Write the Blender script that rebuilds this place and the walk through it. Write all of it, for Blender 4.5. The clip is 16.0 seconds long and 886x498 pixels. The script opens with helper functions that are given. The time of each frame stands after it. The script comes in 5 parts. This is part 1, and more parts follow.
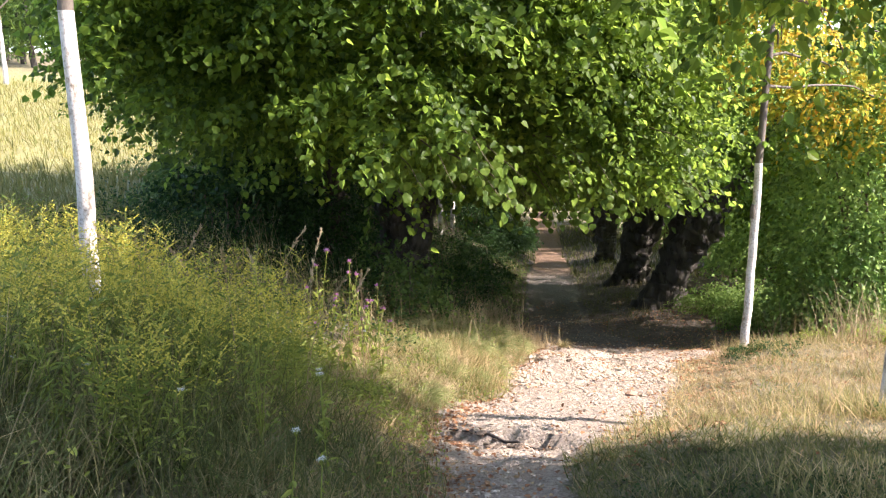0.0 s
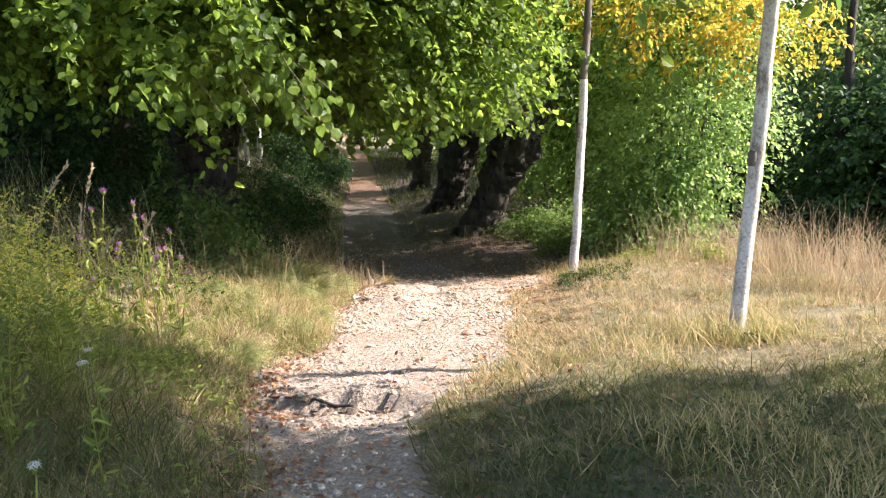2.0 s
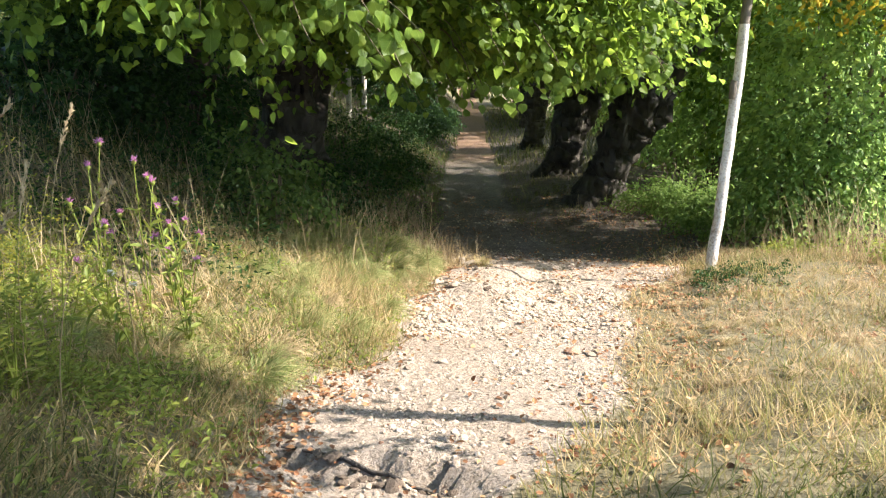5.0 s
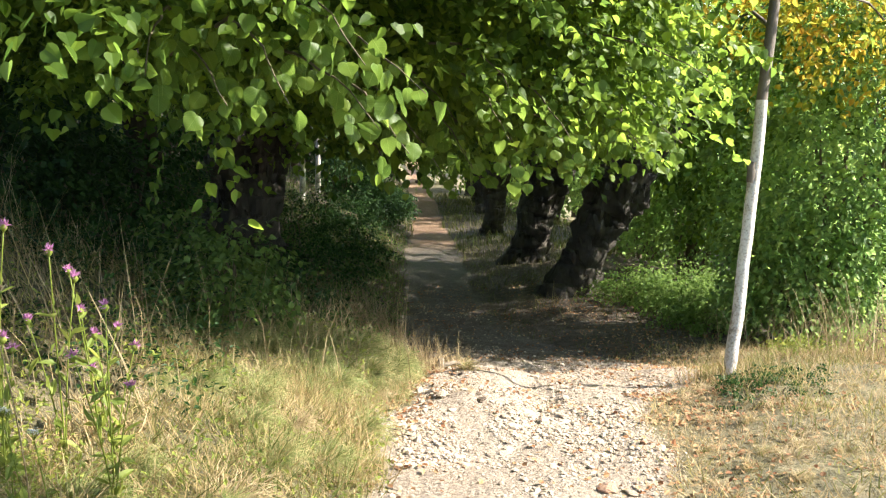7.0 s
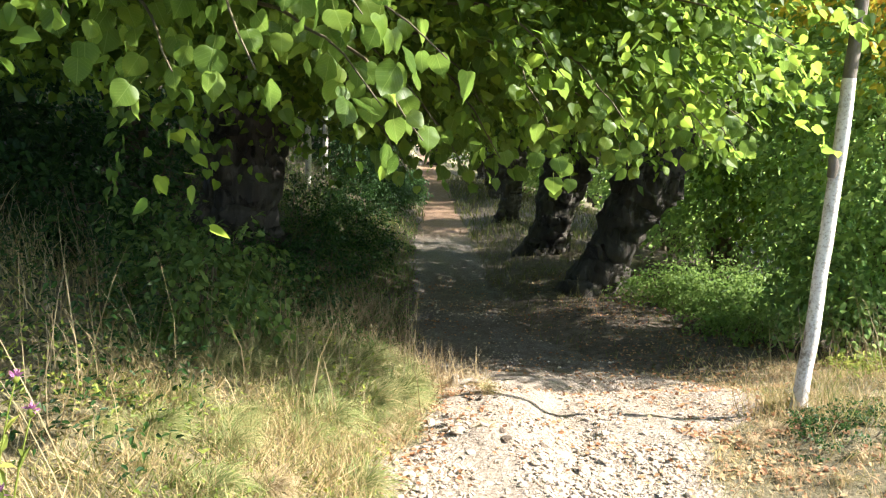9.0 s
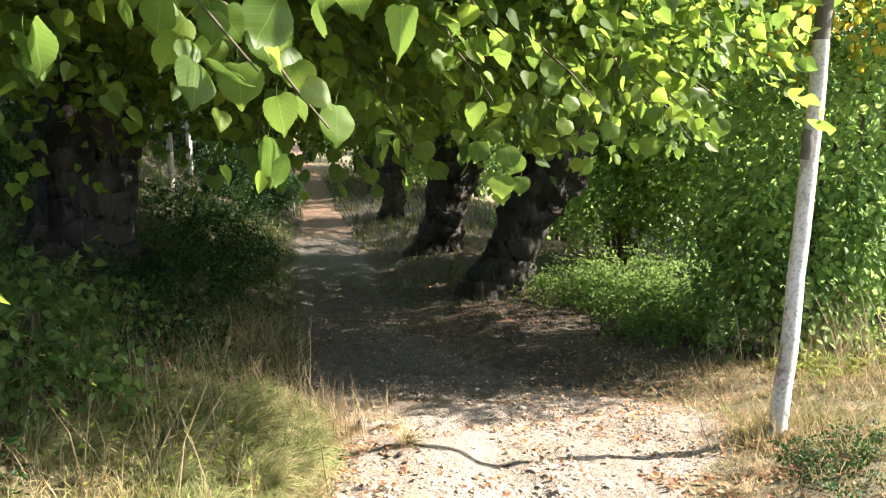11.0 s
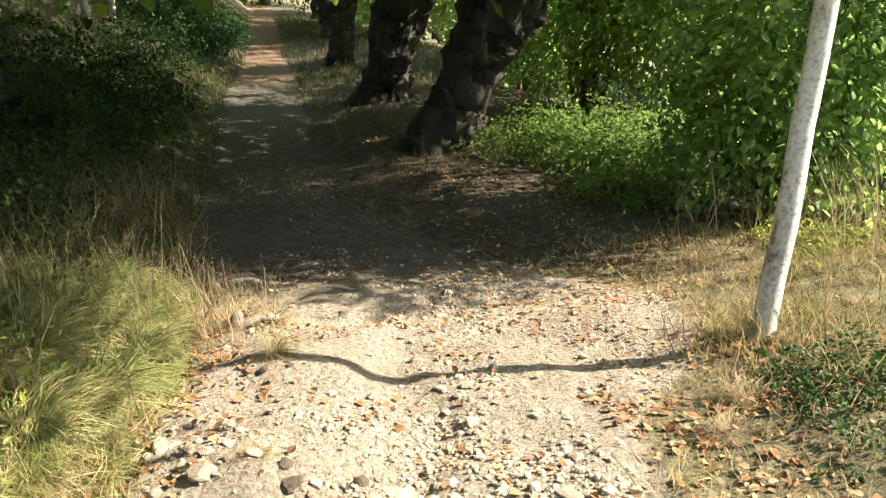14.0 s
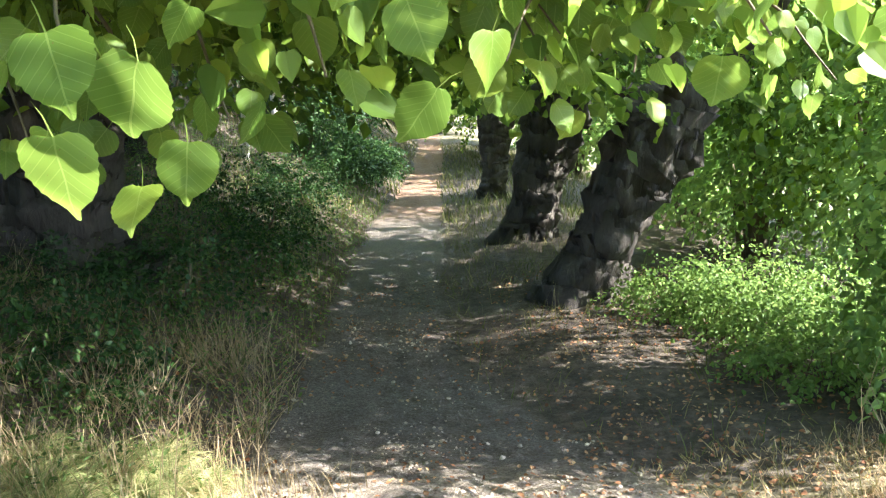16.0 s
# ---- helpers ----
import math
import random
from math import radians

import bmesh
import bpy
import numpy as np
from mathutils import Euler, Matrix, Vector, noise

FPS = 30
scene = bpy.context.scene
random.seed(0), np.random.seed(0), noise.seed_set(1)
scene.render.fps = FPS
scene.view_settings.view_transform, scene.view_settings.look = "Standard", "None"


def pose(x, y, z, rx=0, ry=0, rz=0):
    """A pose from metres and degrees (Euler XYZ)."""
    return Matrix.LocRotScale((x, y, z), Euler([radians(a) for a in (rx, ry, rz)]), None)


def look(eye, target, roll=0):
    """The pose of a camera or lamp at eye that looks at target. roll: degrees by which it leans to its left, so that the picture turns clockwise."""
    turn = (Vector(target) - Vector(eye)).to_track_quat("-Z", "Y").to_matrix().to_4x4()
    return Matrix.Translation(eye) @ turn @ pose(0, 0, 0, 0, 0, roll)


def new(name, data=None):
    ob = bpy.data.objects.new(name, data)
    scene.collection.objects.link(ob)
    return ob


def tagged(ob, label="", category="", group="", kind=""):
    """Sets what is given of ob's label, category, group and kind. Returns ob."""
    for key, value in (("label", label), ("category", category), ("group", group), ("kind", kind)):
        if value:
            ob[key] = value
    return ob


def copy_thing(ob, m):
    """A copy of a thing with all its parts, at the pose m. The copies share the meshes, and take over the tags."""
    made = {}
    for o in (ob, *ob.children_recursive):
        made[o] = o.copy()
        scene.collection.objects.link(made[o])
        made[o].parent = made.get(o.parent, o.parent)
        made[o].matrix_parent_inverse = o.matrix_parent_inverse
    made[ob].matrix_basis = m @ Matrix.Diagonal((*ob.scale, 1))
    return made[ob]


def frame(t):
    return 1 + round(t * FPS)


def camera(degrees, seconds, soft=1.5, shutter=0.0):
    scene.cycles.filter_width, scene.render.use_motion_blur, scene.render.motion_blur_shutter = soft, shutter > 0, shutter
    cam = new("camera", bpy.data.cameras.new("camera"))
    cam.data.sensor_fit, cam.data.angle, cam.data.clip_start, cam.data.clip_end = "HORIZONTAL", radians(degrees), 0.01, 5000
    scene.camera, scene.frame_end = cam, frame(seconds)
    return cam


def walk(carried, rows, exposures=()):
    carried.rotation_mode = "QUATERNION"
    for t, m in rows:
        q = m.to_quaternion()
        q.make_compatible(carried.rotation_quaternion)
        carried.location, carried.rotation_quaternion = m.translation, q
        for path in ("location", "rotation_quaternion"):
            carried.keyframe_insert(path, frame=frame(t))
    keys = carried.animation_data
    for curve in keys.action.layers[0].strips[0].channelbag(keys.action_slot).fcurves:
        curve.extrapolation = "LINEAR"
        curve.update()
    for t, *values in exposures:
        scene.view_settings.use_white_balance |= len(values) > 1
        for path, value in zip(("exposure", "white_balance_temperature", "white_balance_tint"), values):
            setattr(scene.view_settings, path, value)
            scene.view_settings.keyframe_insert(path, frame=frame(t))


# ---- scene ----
cam = camera(55.6, 16.0, 1.2)
PATH = [
    (0, (0.125, 0.172, 1.404), (0.012, 2.134, 1.033), -1.6),
    (0.5, (0.173, 0.393, 1.382), (0.093, 2.348, 0.968), -1.5),
    (1, (0.146, 0.569, 1.328), (0.221, 2.511, 0.858), -1.8),
    (1.5, (0.054, 0.81, 1.307), (0.279, 2.708, 0.717), -2.0),
    (2, (0.097, 0.998, 1.256), (0.418, 2.895, 0.71), -1.4),
    (2.5, (0.262, 1.247, 1.215), (0.548, 3.185, 0.812), 0.7),
    (3, (0.297, 1.523, 1.146), (0.517, 3.444, 0.633), 0.6),
    (3.5, (0.326, 1.81, 1.132), (0.514, 3.708, 0.529), 0.1),
    (4, (0.369, 2.058, 1.064), (0.483, 3.95, 0.426), -0.5),
    (4.2, (0.397, 2.135, 1.075), (0.479, 4.025, 0.426), -0.9),
    (6.3, (0.299, 3.119, 0.851), (0.363, 5.038, 0.29), 0.6),
    (6.5, (0.274, 3.2, 0.845), (0.392, 5.129, 0.33), 1.0),
    (7, (0.147, 3.439, 0.822), (0.337, 5.379, 0.373), 1.0),
    (7.5, (0.049, 3.62, 0.807), (0.149, 5.57, 0.374), 0.9),
    (8, (0.109, 3.881, 0.742), (0.203, 5.834, 0.323), 1.5),
    (8.2, (0.124, 3.968, 0.75), (0.244, 5.917, 0.317), 1.6),
    (10.3, (0.282, 5.224, 0.636), (0.494, 7.144, 0.117), 1.7),
    (10.5, (0.257, 5.307, 0.619), (0.539, 7.219, 0.107), 1.1),
    (11, (0.186, 5.552, 0.578), (0.637, 7.435, 0.074), 0.6),
    (11.5, (0.21, 5.764, 0.53), (0.724, 7.635, 0.045), 1.4),
    (12, (0.283, 5.929, 0.533), (0.799, 7.781, -0.016), 1.9),
    (12.5, (0.333, 6.071, 0.459), (0.863, 7.891, -0.179), 1.4),
    (13, (0.415, 6.294, 0.406), (1.04, 8.051, -0.318), 1.8),
    (13.5, (0.579, 6.441, 0.274), (1.143, 8.189, -0.517), 1.7),
    (14, (0.806, 6.576, 0.247), (1.296, 8.327, -0.584), 1.1),
    (14.5, (0.952, 6.83, 0.213), (1.433, 8.575, -0.637), 0.8),
    (15, (1.041, 7.043, 0.236), (1.427, 8.849, -0.53), 0.4),
    (15.5, (1.203, 7.25, 0.224), (1.386, 9.133, -0.426), -0.4),
    (16, (1.329, 7.416, 0.224), (1.449, 9.332, -0.338), -0.6),
]
EXPOSURES = [(0, 2.15, 6500, 19), (3, 2.16, 6500, 16), (7, 2.26, 6550, 6), (8.2, 2.4, 6350, 6), (11, 2.45, 6550, 10), (13, 2.28, 6600, 14), (14.5, 2.1, 7350, -2), (15.2, 2.5, 6900, 4), (16, 3.4, 6000, 8)]
walk(cam, [(t, look(eye, target, roll)) for t, eye, target, roll in PATH], EXPOSURES)

# ---- world, sun ----
SUN_EL, SUN_AZ = 40.0, -7.0     # degrees; azimuth counted from +x towards +y
to_sun = Vector((math.cos(radians(SUN_EL)) * math.cos(radians(SUN_AZ)), math.cos(radians(SUN_EL)) * math.sin(radians(SUN_AZ)), math.sin(radians(SUN_EL))))
world = bpy.data.worlds.new("sky")
scene.world = world
world.use_nodes = True
wn = world.node_tree.nodes
sky = wn.new("ShaderNodeTexSky")
sky.sky_type, sky.sun_disc = "NISHITA", False
sky.sun_elevation, sky.sun_rotation = radians(SUN_EL), radians(90 - SUN_AZ)
world.node_tree.links.new(sky.outputs[0], wn["Background"].inputs[0])
wn["Background"].inputs[1].default_value = 0.15
sun = new("sun", bpy.data.lights.new("sun", "SUN"))
sun.data.energy, sun.data.angle, sun.data.color = 4.4, radians(0.6), (1.0, 0.925, 0.855)
sun.matrix_world = look(to_sun * 60, (0, 0, 0))

# ---- materials ----
def base_mat(name):
    m = bpy.data.materials.new(name)
    m.use_nodes = True
    nt = m.node_tree
    return m, nt, nt.nodes, nt.links, nt.nodes["Principled BSDF"]


def ramp_node(nodes, stops):
    r = nodes.new("ShaderNodeValToRGB")
    while len(r.color_ramp.elements) < len(stops):
        r.color_ramp.elements.new(0.5)
    for e, (p, c) in zip(r.color_ramp.elements, stops):
        e.position, e.color = p, (*c, 1)
    return r


def noise_node(nt, scale, detail=4, rough=0.6, stretch=None):
    n = nt.nodes.new("ShaderNodeTexNoise")
    n.inputs["Scale"].default_value, n.inputs["Detail"].default_value, n.inputs["Roughness"].default_value = scale, detail, rough
    co = nt.nodes.new("ShaderNodeTexCoord")
    mp = nt.nodes.new("ShaderNodeMapping")
    nt.links.new(co.outputs["Object"], mp.inputs[0])
    if stretch:
        mp.inputs["Scale"].default_value = stretch
    nt.links.new(mp.outputs[0], n.inputs["Vector"])
    return n


def bump_node(nt, height, strength, distance):
    b = nt.nodes.new("ShaderNodeBump")
    b.inputs["Strength"].default_value, b.inputs["Distance"].default_value = strength, distance
    nt.links.new(height, b.inputs["Height"])
    return b


def leaf_veins(nt, col):
    """Midrib, side veins and brown specks over a leaf's colour, in the leaf's own plane. Returns colour and vein height."""
    nodes, links = nt.nodes, nt.links
    co = nodes.new("ShaderNodeTexCoord")
    sep = nodes.new("ShaderNodeSeparateXYZ")
    links.new(co.outputs["Object"], sep.inputs[0])

    def calc(op, a, b=0.0, c=0.0):
        m = nodes.new("ShaderNodeMath")
        m.operation = op
        for i, v in enumerate((a, b, c)):
            if isinstance(v, (int, float)):
                m.inputs[i].default_value = v
            else:
                links.new(v, m.inputs[i])
        return m.outputs[0]

    ax = calc("ABSOLUTE", sep.outputs[0])
    rib = calc("LESS_THAN", ax, 0.014)
    run = calc("FRACT", calc("MULTIPLY_ADD", sep.outputs[1], 6.5, calc("MULTIPLY", ax, -5.0)))
    vein = calc("LESS_THAN", calc("ABSOLUTE", calc("SUBTRACT", run, 0.5)), 0.05)
    both = calc("MAXIMUM", rib, calc("MULTIPLY", vein, 0.55))
    mx = nodes.new("ShaderNodeMix")
    mx.data_type = "RGBA"
    links.new(calc("MULTIPLY", both, 0.2), mx.inputs[0])
    links.new(col, mx.inputs[6])
    mx.inputs[7].default_value = (0.3, 0.38, 0.12, 1)
    sp = noise_node(nt, 17, 3, 0.6)
    spot = calc("GREATER_THAN", sp.outputs[0], 0.69)
    m2 = nodes.new("ShaderNodeMix")
    m2.data_type = "RGBA"
    links.new(calc("MULTIPLY", spot, 0.6), m2.inputs[0])
    links.new(mx.outputs[2], m2.inputs[6])
    m2.inputs[7].default_value = (0.09, 0.07, 0.02, 1)
    return m2.outputs[2], both


def leaf_mat(name, stops, glow=1.7, share=0.4, rough=0.5, single=False, patch=0.8, veins=False):
    """Leaf: colour varies from leaf to leaf and from bough to bough, and light comes through it."""
    m, nt, nodes, links, p = base_mat(name)
    if single:
        rnd = nodes.new("ShaderNodeObjectInfo").outputs["Random"]
    else:
        rnd = nodes.new("ShaderNodeNewGeometry").outputs["Random Per Island"]
    big = noise_node(nt, patch, 2)
    mix = nodes.new("ShaderNodeMath")
    mix.operation = "MULTIPLY_ADD"
    links.new(big.outputs[0], mix.inputs[0])
    mix.inputs[1].default_value = 0.9
    sub = nodes.new("ShaderNodeMath")
    sub.operation = "MULTIPLY_ADD"
    links.new(rnd, sub.inputs[0])
    sub.inputs[1].default_value, sub.inputs[2].default_value = 0.62, -0.26
    links.new(sub.outputs[0], mix.inputs[2])
    ramp = ramp_node(nodes, stops)
    links.new(mix.outputs[0], ramp.inputs[0])
    fine = noise_node(nt, 60, 3)
    mul = nodes.new("ShaderNodeMix")
    mul.data_type, mul.blend_type = "RGBA", "MULTIPLY"
    mul.inputs[0].default_value = 0.35
    links.new(ramp.outputs[0], mul.inputs[6])
    links.new(fine.outputs[0], mul.inputs[7])
    col = mul.outputs[2]
    through_col = ramp.outputs[0]
    if veins:
        col, line = leaf_veins(nt, col)
        through_col, _ = leaf_veins(nt, through_col)
        links.new(bump_node(nt, line, 0.35, 0.004).outputs[0], p.inputs["Normal"])
    links.new(col, p.inputs["Base Color"])
    p.inputs["Roughness"].default_value = rough
    p.inputs["Specular IOR Level"].default_value = 0.2
    tr = nodes.new("ShaderNodeBsdfTranslucent")
    hs = nodes.new("ShaderNodeHueSaturation")
    hs.inputs["Hue"].default_value, hs.inputs["Saturation"].default_value, hs.inputs["Value"].default_value = 0.487, 0.96, glow
    links.new(through_col, hs.inputs["Color"])
    links.new(hs.outputs[0], tr.inputs[0])
    ms = nodes.new("ShaderNodeMixShader")
    ms.inputs[0].default_value = share
    links.new(p.outputs[0], ms.inputs[1])
    links.new(tr.outputs[0], ms.inputs[2])
    links.new(ms.outputs[0], nodes["Material Output"].inputs[0])
    return m


def surface_mat(name, stops, scale, rough=0.85, bump=0.5, dist=0.02, stretch=None, fine=None):
    """Solid surface: two scales of noise for colour, bump from the finer."""
    m, nt, nodes, links, p = base_mat(name)
    a = noise_node(nt, scale, 6, 0.65, stretch)
    b = noise_node(nt, fine or scale * 7, 5, 0.7, stretch)
    add = nodes.new("ShaderNodeMath")
    add.operation = "MULTIPLY_ADD"
    links.new(b.outputs[0], add.inputs[0])
    add.inputs[1].default_value = 0.5
    half = nodes.new("ShaderNodeMath")
    half.operation = "MULTIPLY_ADD"
    half.inputs[1].default_value, half.inputs[2].default_value = 1.0, -0.25
    links.new(a.outputs[0], half.inputs[0])
    links.new(half.outputs[0], add.inputs[2])
    r = ramp_node(nodes, stops)
    links.new(add.outputs[0], r.inputs[0])
    links.new(r.outputs[0], p.inputs["Base Color"])
    p.inputs["Roughness"].default_value = rough
    links.new(bump_node(nt, add.outputs[0], bump, dist).outputs[0], p.inputs["Normal"])
    return m


LIME = leaf_mat("lime_leaf", [(0.1, (0.028, 0.058, 0.01)), (0.5, (0.07, 0.122, 0.015)), (0.9, (0.138, 0.205, 0.022))], 3.0, 0.51)
LIME_ONE = leaf_mat("lime_leaf_near", [(0.1, (0.062, 0.115, 0.017)), (0.6, (0.105, 0.172, 0.024)), (0.95, (0.165, 0.225, 0.032))], 1.95, 0.5, 0.42, single=True, veins=True)
HEDGE = leaf_mat("hedge_leaf", [(0.1, (0.07, 0.127, 0.036)), (0.5, (0.14, 0.222, 0.062)), (0.9, (0.245, 0.33, 0.085))], 2.7, 0.52)
SHRUB = leaf_mat("shrub_leaf", [(0.1, (0.075, 0.135, 0.027)), (0.5, (0.135, 0.222, 0.05)), (0.9, (0.215, 0.305, 0.08))], 1.6, 0.42)
# Very dark leaf; on bushes and weeds its colour also stands for shade.
DARKLEAF = leaf_mat("dark_shade_leaf", [(0.1, (0.012, 0.034, 0.01)), (0.5, (0.028, 0.07, 0.016)), (0.9, (0.06, 0.12, 0.025))], 1.5, 0.33, patch=0.3)
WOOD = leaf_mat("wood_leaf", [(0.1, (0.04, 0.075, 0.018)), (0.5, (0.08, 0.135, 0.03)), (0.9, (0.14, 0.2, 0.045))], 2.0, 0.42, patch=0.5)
AUTUMN = leaf_mat("autumn_leaf", [(0.1, (0.14, 0.22, 0.02)), (0.35, (0.32, 0.34, 0.03)), (0.6, (0.5, 0.42, 0.035)), (0.9, (0.52, 0.29, 0.03))], 1.5, 0.42, patch=1.4)
GRASS = leaf_mat("grass_blade", [(0.05, (0.08, 0.11, 0.025)), (0.28, (0.18, 0.18, 0.055)), (0.5, (0.36, 0.275, 0.125)), (0.8, (0.49, 0.365, 0.2)), (0.95, (0.42, 0.25, 0.13))], 1.3, 0.3, 0.6)
TUFTGRASS = leaf_mat("tuft_grass_blade", [(0.05, (0.085, 0.125, 0.033)), (0.38, (0.17, 0.21, 0.07)), (0.6, (0.31, 0.3, 0.125)), (0.88, (0.52, 0.42, 0.22))], 1.5, 0.38, 0.55)
GREENGRASS = leaf_mat("green_grass_blade", [(0.05, (0.085, 0.11, 0.024)), (0.35, (0.185, 0.195, 0.055)), (0.58, (0.35, 0.3, 0.115)), (0.85, (0.54, 0.41, 0.21))], 1.5, 0.35, 0.6)
MEADOW = leaf_mat("meadow_blade", [(0.1, (0.11, 0.128, 0.028)), (0.5, (0.215, 0.205, 0.055)), (0.9, (0.31, 0.27, 0.09))], 1.2, 0.3, 0.6, patch=0.25)
STRAW = leaf_mat("straw", [(0.05, (0.24, 0.18, 0.09)), (0.5, (0.38, 0.29, 0.16)), (0.95, (0.5, 0.4, 0.24))], 1.2, 0.25, 0.7)
HERB = leaf_mat("herb_leaf", [(0.1, (0.1, 0.145, 0.027)), (0.5, (0.21, 0.255, 0.05)), (0.9, (0.34, 0.36, 0.07))], 1.6, 0.4)
YELLOW = leaf_mat("yellow_flower", [(0.1, (0.45, 0.43, 0.06)), (0.9, (0.68, 0.58, 0.1))], 1.2, 0.35)
WHITEFL = leaf_mat("white_flower", [(0.1, (0.6, 0.6, 0.52)), (0.9, (0.75, 0.75, 0.68))], 1.0, 0.3)
PURPLE = leaf_mat("purple_flower", [(0.1, (0.36, 0.12, 0.27)), (0.9, (0.52, 0.26, 0.4))], 1.1, 0.3)
LITTER = leaf_mat("dry_leaf", [(0.1, (0.11, 0.055, 0.028)), (0.45, (0.28, 0.13, 0.06)), (0.7, (0.4, 0.24, 0.12)), (0.95, (0.48, 0.36, 0.2))], 1.1, 0.15, 0.7)
BARK = surface_mat("old_lime_bark", [(0.2, (0.018, 0.015, 0.012)), (0.55, (0.05, 0.041, 0.032)), (0.85, (0.115, 0.098, 0.078))], 5, 0.9, 1.0, 0.05, (1, 1, 0.25), 22)
YOUNGBARK = surface_mat("young_bark", [(0.2, (0.05, 0.04, 0.03)), (0.8, (0.16, 0.13, 0.1))], 14, 0.85, 0.6, 0.01, (1, 1, 0.4))
TWIG = surface_mat("twig_bark", [(0.2, (0.06, 0.045, 0.025)), (0.8, (0.14, 0.11, 0.06))], 30, 0.8, 0.3, 0.004)
STONE = surface_mat("pale_limestone", [(0.25, (0.22, 0.18, 0.14)), (0.5, (0.36, 0.31, 0.255)), (0.8, (0.5, 0.45, 0.385))], 9, 0.85, 0.6, 0.01, None, 70)
def stone_tint(m, single):
    """Makes one stone paler, greyer or rustier than the next."""
    nt = m.node_tree
    nodes, links = nt.nodes, nt.links
    p = nodes["Principled BSDF"]
    rnd = nodes.new("ShaderNodeObjectInfo").outputs["Random"] if single else nodes.new("ShaderNodeNewGeometry").outputs["Random Per Island"]
    r = ramp_node(nodes, [(0.0, (0.6, 0.54, 0.48)), (0.25, (0.8, 0.73, 0.63)), (0.6, (0.94, 0.89, 0.82)), (0.9, (1.1, 1.05, 0.97)), (1.0, (0.8, 0.5, 0.36))])
    links.new(rnd, r.inputs[0])
    mul = nodes.new("ShaderNodeMix")
    mul.data_type, mul.blend_type = "RGBA", "MULTIPLY"
    mul.inputs[0].default_value = 1.0
    links.new(p.inputs["Base Color"].links[0].from_socket, mul.inputs[6])
    links.new(r.outputs[0], mul.inputs[7])
    links.new(mul.outputs[2], p.inputs["Base Color"])
    return m


stone_tint(STONE, True)
GRAVEL = stone_tint(surface_mat("pale_gravel", [(0.25, (0.22, 0.18, 0.14)), (0.5, (0.36, 0.31, 0.255)), (0.8, (0.5, 0.45, 0.385))], 25, 0.9, 0.4, 0.004), False)
DEADWOOD = surface_mat("grey_dead_wood", [(0.2, (0.1, 0.08, 0.06)), (0.8, (0.32, 0.27, 0.21))], 8, 0.9, 0.8, 0.02, (1, 1, 0.3))


def limewash_mat():
    m, nt, nodes, links, p = base_mat("flaking_limewash")
    a = noise_node(nt, 9, 6, 0.7, (1, 1, 0.45))
    b = noise_node(nt, 55, 4, 0.7)
    flake = ramp_node(nodes, [(0.0, (0.13, 0.105, 0.08)), (0.36, (0.2, 0.165, 0.13)), (0.42, (0.42, 0.375, 0.32)), (0.5, (0.54, 0.5, 0.45)), (0.7, (0.62, 0.58, 0.53))])
    links.new(a.outputs[0], flake.inputs[0])
    mul = nodes.new("ShaderNodeMix")
    mul.data_type, mul.blend_type = "RGBA", "MULTIPLY"
    mul.inputs[0].default_value = 0.75
    grit = ramp_node(nodes, [(0.36, (0.3, 0.26, 0.22)), (0.46, (0.8, 0.78, 0.76)), (0.6, (1, 1, 1))])
    links.new(b.outputs[0], grit.inputs[0])
    links.new(flake.outputs[0], mul.inputs[6])
    links.new(grit.outputs[0], mul.inputs[7])
    links.new(mul.outputs[2], p.inputs["Base Color"])
    p.inputs["Roughness"].default_value = 0.9
    links.new(bump_node(nt, a.outputs[0], 0.5, 0.01).outputs[0], p.inputs["Normal"])
    return m


LIMEWASH = limewash_mat()


